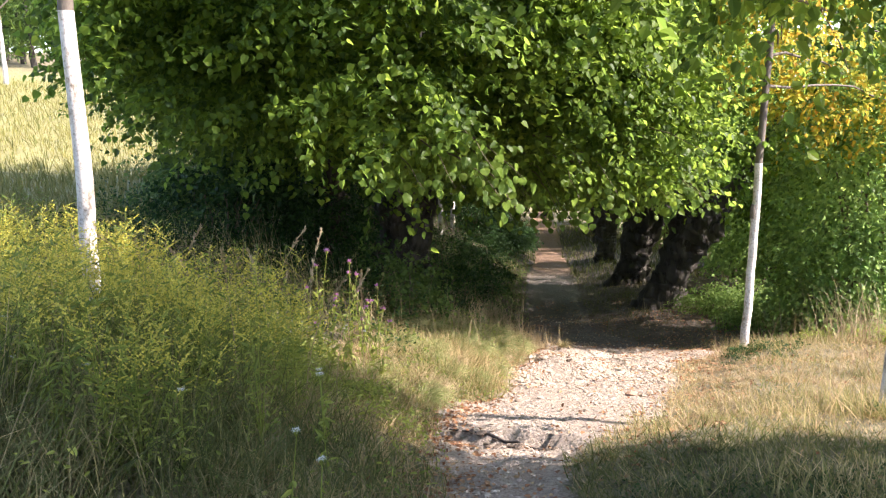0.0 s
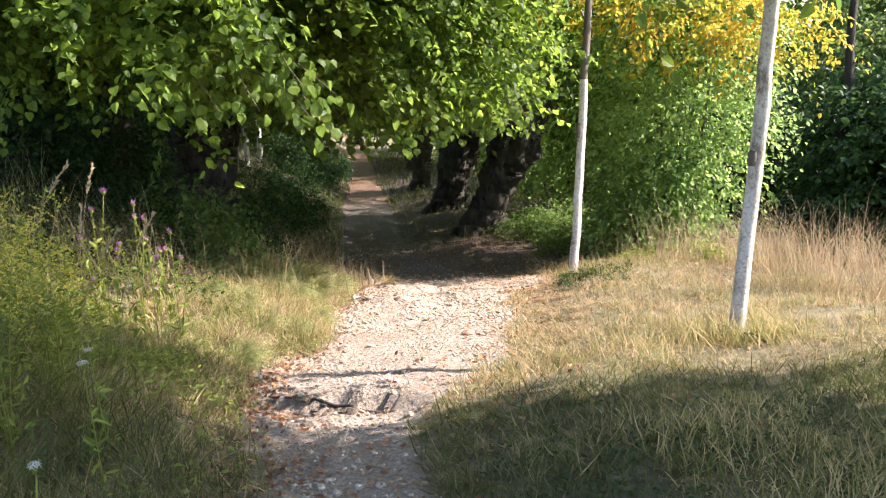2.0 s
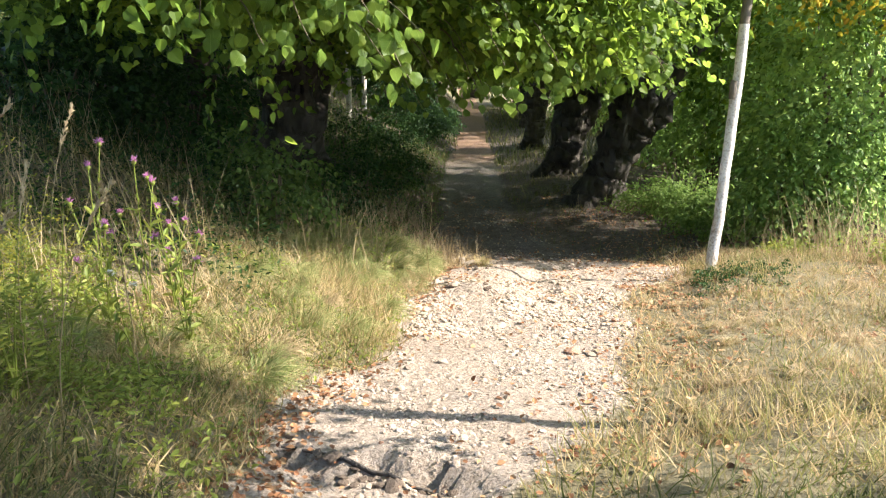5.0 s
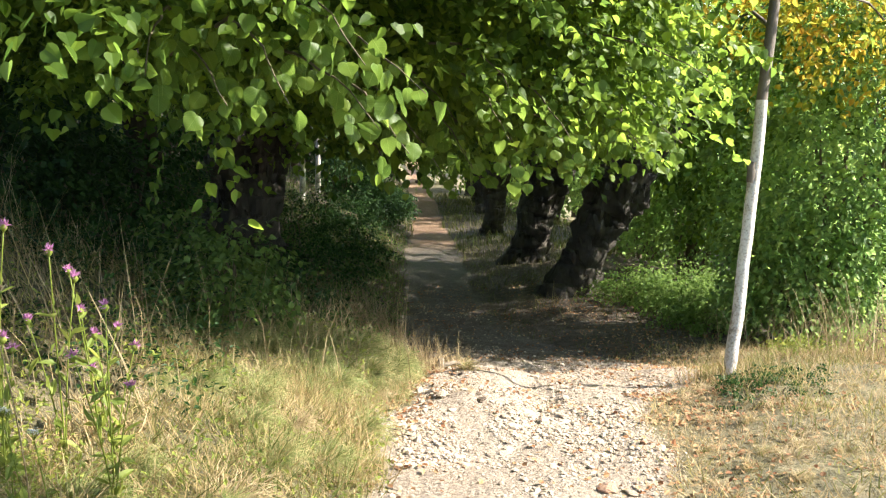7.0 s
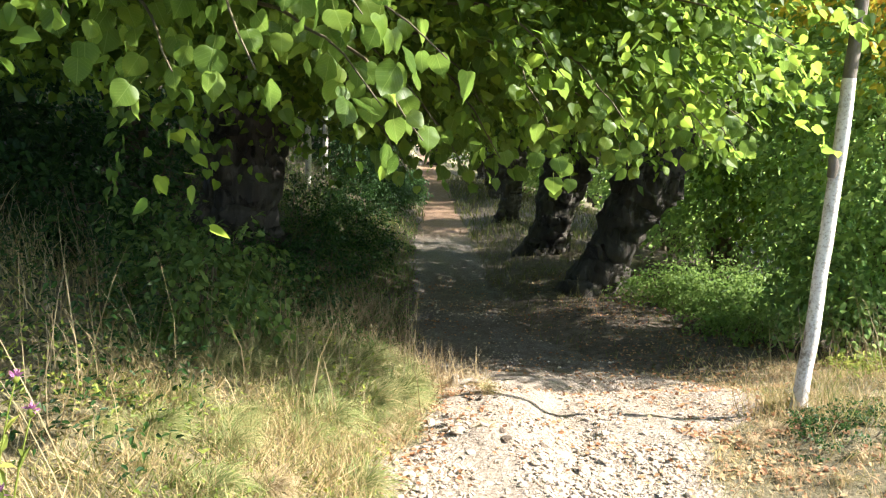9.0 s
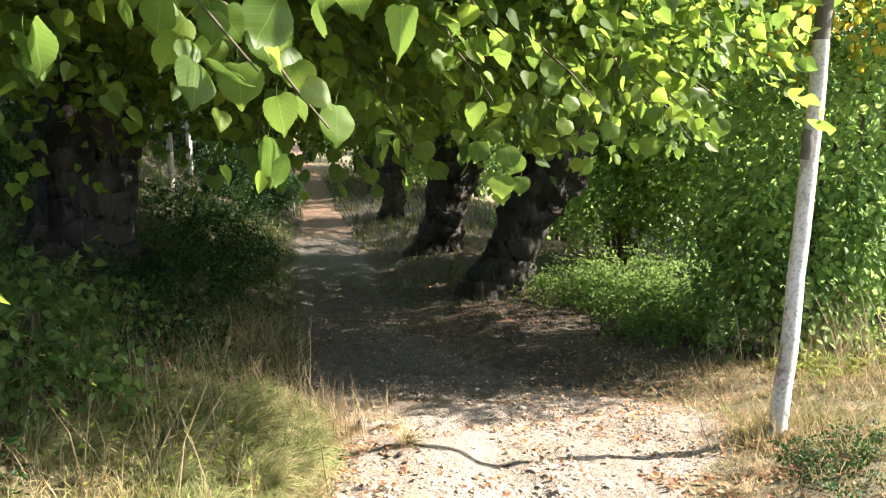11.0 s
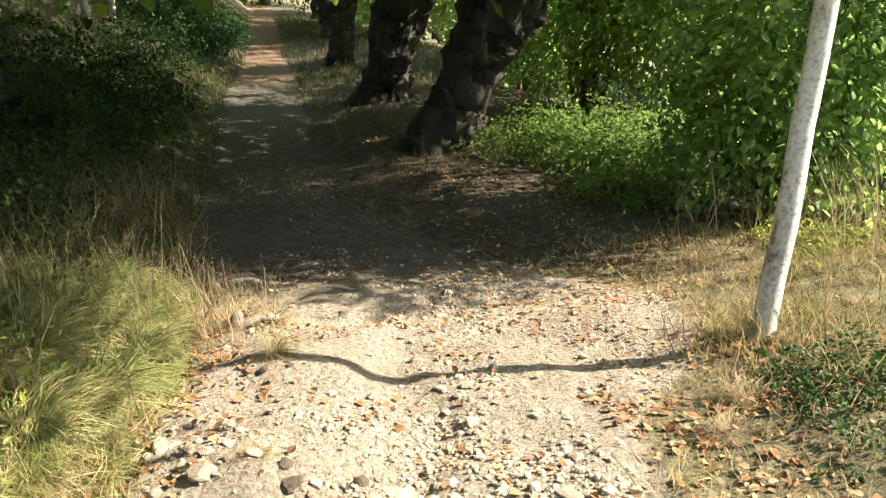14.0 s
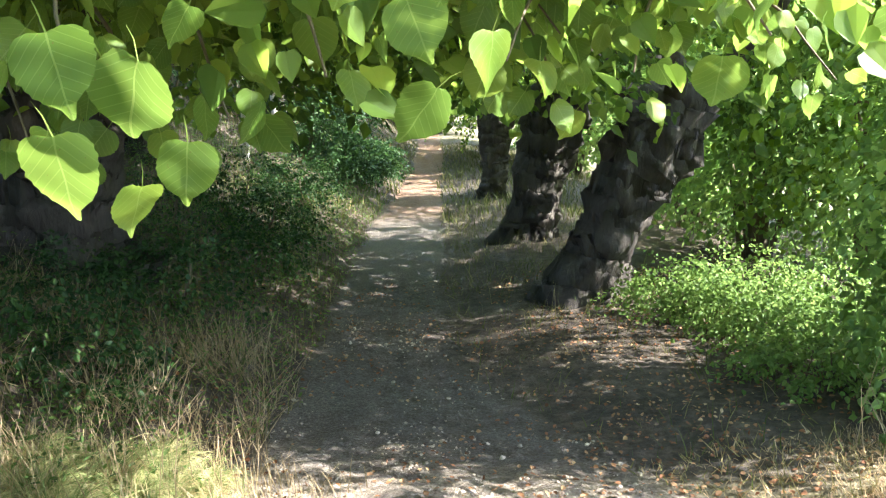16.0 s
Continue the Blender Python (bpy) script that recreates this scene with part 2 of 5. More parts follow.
def ground_mat():
    """Soil under grass, with the trodden stony path laid in by the mesh's 'path' attribute and the red earth farther
    down by 'earth'. Under the limes, darker soil and path colours carry part of the shade.
    """
    m, nt, nodes, links, p = base_mat("trodden_ground")
    at = nodes.new("ShaderNodeAttribute")
    at.attribute_name = "path"
    ea = nodes.new("ShaderNodeAttribute")
    ea.attribute_name = "earth"
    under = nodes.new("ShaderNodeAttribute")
    under.attribute_name = "shade_mould"
    big, mid, fine = noise_node(nt, 1.3, 4), noise_node(nt, 9, 6, 0.7), noise_node(nt, 55, 5, 0.7)
    vor = nodes.new("ShaderNodeTexVoronoi")
    vor.inputs["Scale"].default_value = 22
    links.new(fine.inputs["Vector"].links[0].from_socket, vor.inputs["Vector"])
    soil = ramp_node(nodes, [(0.3, (0.07, 0.06, 0.031)), (0.5, (0.168, 0.143, 0.074)), (0.7, (0.29, 0.24, 0.135))])
    links.new(mid.outputs[0], soil.inputs[0])
    stony = ramp_node(nodes, [(0.3, (0.15, 0.112, 0.082)), (0.45, (0.305, 0.245, 0.185)), (0.64, (0.425, 0.355, 0.285))])
    links.new(fine.outputs[0], stony.inputs[0])
    red = ramp_node(nodes, [(0.3, (0.12, 0.07, 0.04)), (0.5, (0.22, 0.13, 0.075)), (0.7, (0.3, 0.19, 0.12))])
    links.new(mid.outputs[0], red.inputs[0])
    # Grey-brown path under the limes, darkened further to hold their shade.
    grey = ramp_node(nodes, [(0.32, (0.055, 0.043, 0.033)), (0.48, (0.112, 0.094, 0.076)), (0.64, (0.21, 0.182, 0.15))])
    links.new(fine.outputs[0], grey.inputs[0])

    def mixed(fac, a, b):
        x = nodes.new("ShaderNodeMix")
        x.data_type = "RGBA"
        links.new(fac, x.inputs[0])
        links.new(a, x.inputs[6])
        links.new(b, x.inputs[7])
        return x.outputs[2]

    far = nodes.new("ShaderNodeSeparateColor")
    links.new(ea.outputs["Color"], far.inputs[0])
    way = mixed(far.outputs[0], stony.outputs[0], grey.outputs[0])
    way = mixed(far.outputs[1], way, red.outputs[0])
    edge = nodes.new("ShaderNodeMath")
    edge.operation = "MULTIPLY_ADD"
    links.new(mid.outputs[0], edge.inputs[0])
    edge.inputs[1].default_value = 0.9
    half = nodes.new("ShaderNodeMath")
    half.operation = "SUBTRACT"
    links.new(at.outputs["Fac"], half.inputs[0])
    half.inputs[1].default_value = 0.45
    links.new(half.outputs[0], edge.inputs[2])
    sharp = ramp_node(nodes, [(0.28, (0, 0, 0)), (0.72, (1, 1, 1))])
    links.new(edge.outputs[0], sharp.inputs[0])
    mead = ramp_node(nodes, [(0.3, (0.13, 0.14, 0.04)), (0.5, (0.25, 0.23, 0.075)), (0.7, (0.34, 0.29, 0.12))])
    links.new(mid.outputs[0], mead.inputs[0])
    turf = mixed(far.outputs[2], soil.outputs[0], mead.outputs[0])
    # Brown leaf soil, with the limes' shade put into its dark colour.
    shade_mould = ramp_node(nodes, [(0.3, (0.035, 0.025, 0.016)), (0.5, (0.07, 0.052, 0.034)), (0.7, (0.14, 0.102, 0.066))])
    links.new(mid.outputs[0], shade_mould.inputs[0])
    turf = mixed(under.outputs["Fac"], turf, shade_mould.outputs[0])
    col = mixed(sharp.outputs[0], turf, way)
    # loose tint at large scale
    tint = nodes.new("ShaderNodeMix")
    tint.data_type, tint.blend_type = "RGBA", "MULTIPLY"
    tint.inputs[0].default_value = 0.6
    tr = ramp_node(nodes, [(0.35, (0.72, 0.66, 0.6)), (0.6, (1.0, 1.0, 1.0))])
    links.new(big.outputs[0], tr.inputs[0])
    links.new(col, tint.inputs[6])
    links.new(tr.outputs[0], tint.inputs[7])
    links.new(tint.outputs[2], p.inputs["Base Color"])
    p.inputs["Roughness"].default_value = 0.95
    h = nodes.new("ShaderNodeMath")
    h.operation = "MULTIPLY_ADD"
    links.new(vor.outputs["Distance"], h.inputs[0])
    h.inputs[1].default_value = -0.6
    links.new(fine.outputs[0], h.inputs[2])
    links.new(bump_node(nt, h.outputs[0], 1.0, 0.035).outputs[0], p.inputs["Normal"])
    return m


GROUND = ground_mat()

# ---- ground ----
PROFILE_Y = [-60, 0, 5.1, 6.3, 7.7, 8.5, 9.2, 9.8, 10.5, 12, 14, 17, 22, 27, 48, 70, 400]
PROFILE_Z = [8.0, 0.0, -0.69, -1.02, -1.27, -1.43, -1.565, -1.69, -1.92, -2.28, -2.5, -2.8, -3.4, -4.0, -6.6, -8.5, -14]
LEFT_Y = [-60, 3, 4.45, 5.7, 6.4, 7.1, 8.4, 8.9, 9.6, 10.1, 11.4, 13, 16.2, 20, 22.7, 26, 32, 40, 60, 400]
LEFT_X = [-0.4, -0.15, -0.18, -0.3, -0.05, 0.24, 0.32, 0.52, 0.58, 0.62, 0.5, 0.68, 0.82, 0.95, 1.22, 1.5, 1.9, 2.33, 3.2, 20]
RIGHT_Y = [-60, 4, 4.7, 5.3, 6.5, 7.5, 8.5, 8.8, 9.1, 9.5, 10.3, 10.8, 12, 13, 14.5, 18.7, 23.2, 33, 40, 60, 400]
RIGHT_X = [0.5, 0.5, 0.58, 0.97, 1.48, 1.75, 1.98, 2.25, 2.7, 2.85, 2.88, 2.7, 2.2, 1.85, 1.78, 2.02, 2.32, 2.85, 3.5, 4.4, 22]


def smooth(a, b, x):
    u = np.clip((x - a) / (b - a), 0, 1)
    return u * u * (3 - 2 * u)


HASH = np.random.default_rng(3).uniform(-1, 1, (256, 256))


def lumps(x, y, s, seed=0.0):
    """Smooth random unevenness, from -1 to 1, of wavelength about s metres."""
    u, v = np.asarray(x, float) * 2 / s + 17.3 * seed, np.asarray(y, float) * 2 / s + 31.7 * seed
    i, j = np.floor(u).astype(int), np.floor(v).astype(int)
    a, b = u - i, v - j
    a, b = a * a * (3 - 2 * a), b * b * (3 - 2 * b)
    h = HASH
    lo = h[i % 256, j % 256] * (1 - a) + h[(i + 1) % 256, j % 256] * a
    hi = h[i % 256, (j + 1) % 256] * (1 - a) + h[(i + 1) % 256, (j + 1) % 256] * a
    return lo * (1 - b) + hi * b


def path_mask(x, y):
    wob = 0.09 * lumps(x, y, 0.9, 1.0) + 0.05 * lumps(x, y, 0.33, 2.0)
    l, r = np.interp(y, LEFT_Y, LEFT_X), np.interp(y, RIGHT_Y, RIGHT_X)
    return smooth(-0.14, 0.14, np.minimum(x - l, r - x) + wob)


def ground_z(x, y, fine=True):
    x, y = np.asarray(x, float), np.asarray(y, float)
    p = np.interp(y, PROFILE_Y, PROFILE_Z)
    for d in (-0.7, 0.7):
        p = p + np.interp(y + d, PROFILE_Y, PROFILE_Z)
    p = p / 3
    l, r = np.interp(y, LEFT_Y, LEFT_X), np.interp(y, RIGHT_Y, RIGHT_X)
    field = 0.35 - 0.035 * np.clip(y, -20, 20) + 0.1 * np.maximum(0, -x - 9) + 0.05 * np.maximum(0, y - 20) + 0.04 * np.maximum(0, -y)
    field = np.maximum(field, p + 0.1)
    field = np.where(y > 60, np.minimum(field, 6), field)
    dl, dr = np.maximum(0, l - x), np.maximum(0, x - r)
    reach = np.interp(y, [8, 13], [4.5, 7.0])
    bank = 0.12 * smooth(0, 0.5, dl)
    z = p + bank + (field - p - 0.12) * (0.55 * smooth(0, 1, dl / reach) + 0.45 * np.clip(dl / reach, 0, 1))
    z = z + 0.1 * smooth(0.1, 1.0, dr) - np.clip(0.14 * np.maximum(0, x - 4.2), 0, 3.0)
    if fine:
        m = path_mask(x, y)
        z = z + 0.03 * lumps(x, y, 2.3) + 0.018 * lumps(x, y, 0.7, 3)
        z = z + m * (0.016 * lumps(x, y, 0.35, 5) + 0.010 * lumps(x, y, 0.17, 7) + 0.008 * lumps(x, y, 0.1, 9))
        # washed-out ledge across the path and the rut beside it
        ly = 5.32 - 0.55 * (x - 0.1)
        z = z - 0.085 * smooth(0.0, 0.06, ly - y + 0.09 * lumps(x, y, 0.35, 2)) * smooth(0.55, 0.15, ly - y) * smooth(-0.3, -0.1, x) * smooth(0.75, 0.45, x)
        rut = x - (1.38 + 0.2 * (y - 9.15)) - 0.05 * lumps(x, y, 0.6, 4)
        z = z + (0.05 * smooth(0.04, -0.2, rut) * smooth(-1.1, -0.7, rut) - 0.035 * np.exp(-(rut / 0.14) ** 2) + 0.06 * smooth(0.3, 1.5, rut)) * smooth(8.0, 8.6, y) * smooth(10.3, 9.7, y)
        # turf knolls left standing on the worn path, the hollow below them and the mound at the young tree's foot
        for kx, ky, w, h in ((0.95, 9.5, 0.24, 0.05), (0.86, 8.62, 0.2, 0.045), (0.82, 10.25, 0.32, 0.11), (2.9, 9.1, 0.36, 0.04)):
            z = z + h * np.exp(-(((x - kx) / w) ** 2 + ((y - ky) / (w * 0.7)) ** 2) ** 1.5)
        z = z - 0.06 * np.exp(-((x - 1.12) / 0.13) ** 2 - ((y - 8.62) / 0.08) ** 2)
        z = z - 0.08 * smooth(0.35, 0.0, np.abs(y - 10.15 - 0.1 * x)) * smooth(0.4, 0.8, x) * smooth(2.6, 2.2, x)
    return z


def grid_axis(fine_a, fine_b, step, far):
    mid = list(np.arange(fine_a, fine_b, step))
    lo, hi, d = [], [], step
    v = fine_a
    while v > -far:
        d *= 1.09
        v -= d
        lo.append(v)
    d, v = step, fine_b
    while v < far:
        hi.append(v)
        d *= 1.09
        v += d
    return np.array(lo[::-1] + mid + hi + [far])


def quick_mesh(name, verts, faces, sides, mat, smooth_shade=False):
    """A mesh from arrays: verts (n, 3) and faces (m, sides)."""
    me = bpy.data.meshes.new(name)
    verts, faces = np.asarray(verts, np.float32), np.asarray(faces, np.int32)
    me.vertices.add(len(verts))
    me.vertices.foreach_set("co", verts.ravel())
    me.loops.add(faces.size)
    me.loops.foreach_set("vertex_index", faces.ravel())
    me.polygons.add(len(faces))
    me.polygons.foreach_set("loop_start", np.arange(0, faces.size, sides, dtype=np.int32))
    me.polygons.foreach_set("use_smooth", np.full(len(faces), smooth_shade))
    me.update(calc_edges=True)
    me.validate()
    me.materials.append(mat)
    return me


gx, gy = grid_axis(-2.2, 3.6, 0.05, 400), grid_axis(2.4, 12.0, 0.05, 400)
GX, GY = np.meshgrid(gx, gy)
GZ = ground_z(GX, GY)
nx, ny = len(gx), len(gy)
idx = np.arange(nx * ny).reshape(ny, nx)
quads = np.stack([idx[:-1, :-1], idx[:-1, 1:], idx[1:, 1:], idx[1:, :-1]], -1).reshape(-1, 4)
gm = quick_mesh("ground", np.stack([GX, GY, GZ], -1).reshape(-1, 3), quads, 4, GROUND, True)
worn = path_mask(GX, GY)
mingle = 0.72 * smooth(10.0, 11.2, GY) * smooth(19, 15, GY) * smooth(0.3, 1.2, GX) * smooth(3.9, 3.2, GX)
worn = worn + mingle * (0.4 - worn)
pa = gm.attributes.new("path", "FLOAT", "POINT")
pa.data.foreach_set("value", worn.ravel().astype(np.float32))
# Where soil is coloured dark as shade, from about y 10.5 on.
mo = gm.attributes.new("shade_mould", "FLOAT", "POINT")
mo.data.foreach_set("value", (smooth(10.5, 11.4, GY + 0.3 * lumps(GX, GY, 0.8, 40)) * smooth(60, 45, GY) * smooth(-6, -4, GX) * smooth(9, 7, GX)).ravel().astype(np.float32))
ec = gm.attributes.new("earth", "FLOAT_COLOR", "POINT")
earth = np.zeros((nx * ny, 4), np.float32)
# Red channel: path in its grey colour, darkened as shade.
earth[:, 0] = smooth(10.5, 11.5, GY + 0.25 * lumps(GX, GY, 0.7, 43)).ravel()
earth[:, 1] = smooth(20, 24, GY).ravel()
earth[:, 2] = (smooth(-3.5, -6.5, GX) * smooth(60, 45, GY)).ravel()
earth[:, 3] = 1
ec.data.foreach_set("color", earth.ravel())
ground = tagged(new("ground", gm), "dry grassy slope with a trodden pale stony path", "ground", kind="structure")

# ---- builders ----
rng = np.random.default_rng(7)


def part(name, mesh, parent=None, label=""):
    ob = new(name, mesh)
    if parent:
        ob.parent = parent
    return tagged(ob, label)


def thing(name, at, label, category, group="", kind=""):
    ob = new(name)
    ob.empty_display_size = 0.1
    ob.location = at
    return tagged(ob, label, category, group, kind)


def unit(v):
    return v / np.maximum(np.linalg.norm(v, axis=-1, keepdims=True), 1e-9)


# leaf outlines in the leaf's own plane: x across, y along the midrib, z the fold; length 1
HEART = (np.array([[0, 0, 0], [-0.28, -0.04, 0.06], [-0.45, 0.12, 0.1], [-0.5, 0.36, 0.09], [-0.32, 0.7, 0.03], [0, 1.05, -0.12], [0.32, 0.7, 0.03], [0.5, 0.36, 0.09], [0.45, 0.12, 0.1], [0.28, -0.04, 0.06]]), np.array([[0, 5, 4, 3, 2, 1], [0, 9, 8, 7, 6, 5]]))
OVAL = (np.array([[0, 0, 0], [-0.36, 0.3, 0.09], [-0.26, 0.7, 0.06], [0, 1, -0.06], [0.26, 0.7, 0.06], [0.36, 0.3, 0.09]]), np.array([[0, 3, 2, 1], [0, 5, 4, 3]]))
KITE = (np.array([[0, 0, 0], [-0.38, 0.42, 0.08], [0, 1, 0], [0.38, 0.42, 0.08]]), np.array([[0, 2, 1], [0, 3, 2]]))


def scatter(tmpl, at, along, normal, size):
    """Copies of a template: arrays of places, midrib directions, normals and sizes. Returns verts, faces."""
    tv, tf = tmpl
    a = unit(along)
    n = unit(normal - (normal * a).sum(-1, keepdims=True) * a)
    s = np.cross(a, n)
    sz = np.asarray(size)[:, None, None]
    v = at[:, None, :] + sz * (tv[None, :, 0:1] * s[:, None, :] + tv[None, :, 1:2] * a[:, None, :] + tv[None, :, 2:3] * n[:, None, :])
    f = tf[None] + (np.arange(len(at)) * len(tv))[:, None, None]
    return v.reshape(-1, 3), f.reshape(-1, tf.shape[1])


def sprays(origin, outward, length, n_leaf, size, droop=0.55):
    """Leafy twigs: for each origin a twig that runs outward and droops, with leaves to both sides. Returns places, midribs, normals, sizes."""
    k = len(origin)
    d = unit(outward)
    u = (np.arange(n_leaf) + rng.uniform(0, 1, (k, n_leaf))) / n_leaf
    L = np.asarray(length)[:, None] * np.ones((k, n_leaf))
    side = unit(np.cross(d, np.array([0, 0, 1.0])) + 1e-6)
    sg = np.where(np.arange(n_leaf) % 2 == 0, 1.0, -1.0)[None, :] * rng.uniform(0.4, 1.3, (k, n_leaf))
    pos = origin[:, None, :] + d[:, None, :] * (u * L)[..., None]
    pos[..., 2] -= droop * L * u ** 2 * 0.8
    pos = pos + side[:, None, :] * (sg * 0.13 * L * (1.1 - 0.55 * u))[..., None] + rng.normal(0, 0.03, pos.shape) * L[..., None]
    along = 0.55 * d[:, None, :] + 0.5 * side[:, None, :] * sg[..., None] + rng.normal(0, 0.55, pos.shape)
    along[..., 2] -= 0.6
    nrm = np.array([0, 0, 1.0]) + 0.35 * d[:, None, :] + rng.normal(0, 0.5, (k, 1, 3)) + rng.normal(0, 0.42, pos.shape)
    sz = size * rng.uniform(0.6, 1.25, (k, n_leaf))
    return pos.reshape(-1, 3), along.reshape(-1, 3), nrm.reshape(-1, 3), sz.ravel()


def burls(v, pts, amount, size):
    """Pushes a trunk's skin in and out: broad swellings, knobs, hollows and furrows that run along the stem."""
    out = v.copy()
    for i, q in enumerate(v):
        c = pts[np.argmin(np.linalg.norm(pts - q, axis=1))]
        w = Vector(q / size)
        k = 0.9 * noise.noise(Vector((w.x, w.y, w.z * 0.7)))
        knob = noise.noise(w * 1.9 + Vector((5.2, 1.3, 0)))
        k += 1.1 * max(0.0, knob - 0.12) - 0.9 * max(0.0, -knob - 0.28)
        k -= 0.42 * abs(noise.noise(Vector((w.x * 4.5, w.y * 4.5, w.z * 0.8)))) + 0.18 * abs(noise.noise(Vector((w.x * 9, w.y * 9, w.z * 2.4))))
        out[i] = q + (q - c) * [1, 1, 0.35] * amount * k * 2.4
    return out


def tube(points, radii, sides=8, lump=0.0, cap=True, seed=0.0):
    """A round limb along points with a radius at each; lump makes it gnarled. Returns verts, quads."""
    pts, radii = np.asarray(points, float), np.asarray(radii, float)
    tang = unit(np.gradient(pts, axis=0))
    ref = np.array([1.0, 0.02, 0.0]) if abs(tang[0, 0]) < 0.8 else np.array([0, 1.0, 0.1])
    ang = np.arange(sides) * 2 * math.pi / sides
    v = []
    for i, (p, t, r) in enumerate(zip(pts, tang, radii)):
        b = ref - t * (ref @ t)
        b /= np.linalg.norm(b)
        c = np.cross(t, b)
        h = i * 9 / len(pts)
        rr = r * (1 + lump * (np.sin(3 * ang + 0.4 * h + seed) * 0.5 + np.sin(5 * ang - 0.35 * h + 2 * seed) * 0.35 + np.sin(h * 0.9 + 2 * ang + seed) * 0.4))
        v.append(p + rr[:, None] * (np.cos(ang)[:, None] * b + np.sin(ang)[:, None] * c))
    v = np.concatenate(v)
    k = len(pts)
    i, j = np.meshgrid(np.arange(k - 1), np.arange(sides), indexing="ij")
    f = np.stack([i * sides + j, i * sides + (j + 1) % sides, (i + 1) * sides + (j + 1) % sides, (i + 1) * sides + j], -1).reshape(-1, 4)
    if cap:
        v = np.concatenate([v, pts[-1:] + tang[-1:] * radii[-1] * 0.4])
        tip, o = len(v) - 1, (k - 1) * sides
        f = np.concatenate([f, [[o + j, o + (j + 1) % sides, tip, tip] for j in range(sides)]])
    return v, f


def quads_mesh(name, pieces, mat, smooth_shade=True):
    """One mesh from several (verts, quads); quads whose last two corners are equal become triangles."""
    me = bpy.data.meshes.new(name)
    vs, fs, o = [], [], 0
    for v, f in pieces:
        vs.extend(map(tuple, v))
        fs.extend([tuple(int(q) + o for q in (face[:3] if face[2] == face[3] else face)) for face in f])
        o += len(v)
    me.from_pydata(vs, [], fs)
    me.polygons.foreach_set("use_smooth", np.full(len(fs), smooth_shade))
    me.materials.append(mat)
    return me


def bend(a, b, n, sag=(0, 0, 0), wob=0.0):
    """n points from a to b, bowed by sag at the middle, wobbling a little."""
    u = np.linspace(0, 1, n)[:, None]
    p = np.array(a) * (1 - u) + np.array(b) * u + np.array(sag) * (4 * u * (1 - u))
    w = rng.normal(0, wob, p.shape)
    w[0] = w[-1] = 0
    return p + w


# ---- the old lime whose crown overhangs the path ----
def lime_hem(x, y):
    return ground_z(x, y, False) * 0.5 + np.interp(y, PROFILE_Y, PROFILE_Z) * 0.5 + 2.15


lx, ly = -1.45, 14.3
lz = float(ground_z(lx, ly))
old_lime = thing("lime_tree", (lx, ly, lz - 0.05), "huge old lime tree, dark gnarled trunk and drooping leafy boughs", "tree")
off = np.array([lx, ly, lz - 0.05])
k = 64
stem = bend((0, 0, -0.2), (0.45, 0.2, 2.9), k, (-0.1, 0, 0), 0.012)
rad = np.interp(np.linspace(0, 1, k), [0, 0.12, 0.4, 0.75, 1], [0.78, 0.55, 0.46, 0.5, 0.36])
tv, tf = tube(stem, rad, 72, 0.1, True, 0.6)
part("trunk", quads_mesh("trunk", [(burls(tv, stem, 0.16, 0.4), tf)], BARK), old_lime)
second = bend((-1.0, -0.6, -0.2), (-1.15, -0.9, 3.4), 9, (0.12, 0, 0), 0.02)
part("side_stem", quads_mesh("side_stem", [tube(second, np.linspace(0.24, 0.13, 9), 12, 0.12, True, 2.0)], BARK), old_lime)
for a, b, s, r in (((0.4, 0.2, 2.6), (1.6, -5.2, 4.2), (0, 0, 0.9), 0.17), ((0.4, 0.1, 2.5), (3.2, -3.6, 3.9), (0, 0, 0.8), 0.15), ((0.3, 0.1, 2.6), (-3.6, -3.6, 4.2), (0, 0, 1.0), 0.16),
                   ((0.4, 0.2, 2.7), (-0.6, -5.6, 4.6), (0, 0, 1.2), 0.15), ((0.4, 0.2, 2.8), (0.5, 1.0, 7.5), (0, 0, 0), 0.24), ((0.4, 0.2, 2.7), (3.6, 1.5, 5.0), (0, 0, 0.6), 0.18), ((0.3, 0.2, 2.7), (-4.0, 1.5, 5.0), (0, 0, 0.6), 0.18)):
    part("bough", quads_mesh("bough", [tube(bend(a, b, 9, s, 0.05), np.linspace(r, 0.03, 9), 8, 0.06)], BARK), old_lime)

CX, CY, RY = -1.9, 14.0, 7.25


def sunny_side(x, y, z):
    """The crown leaves the verge and the path before the ledge open to the sky on its sunny side."""
    h = z - np.interp(y, PROFILE_Y, PROFILE_Z)
    xs, ys = x - 1.17 * h, y + 0.146 * h
    return (xs < np.interp(ys, [6.6, 7.0, 7.8, 9.0, 10.3, 11.2], [-1.5, -0.85, -0.55, -0.15, -0.2, -0.1])) | (ys > np.interp(xs, [0.9, 1.5, 1.9, 3.0], [11.2, 11.1, 10.5, 10.4]))


def walking_room(p):
    """Clear of the walker's head."""
    a, b = np.array([0.2, 5.0, 0.65]), np.array([1.33, 7.42, 0.25])
    u = np.clip(((p - a) @ (b - a)) / ((b - a) @ (b - a)), 0, 1)
    q = p - a - u[:, None] * (b - a)
    return (np.linalg.norm(q, axis=1) > 1.55) | ((q[:, 2] > 0.75) & (p[:, 1] > 8.5))


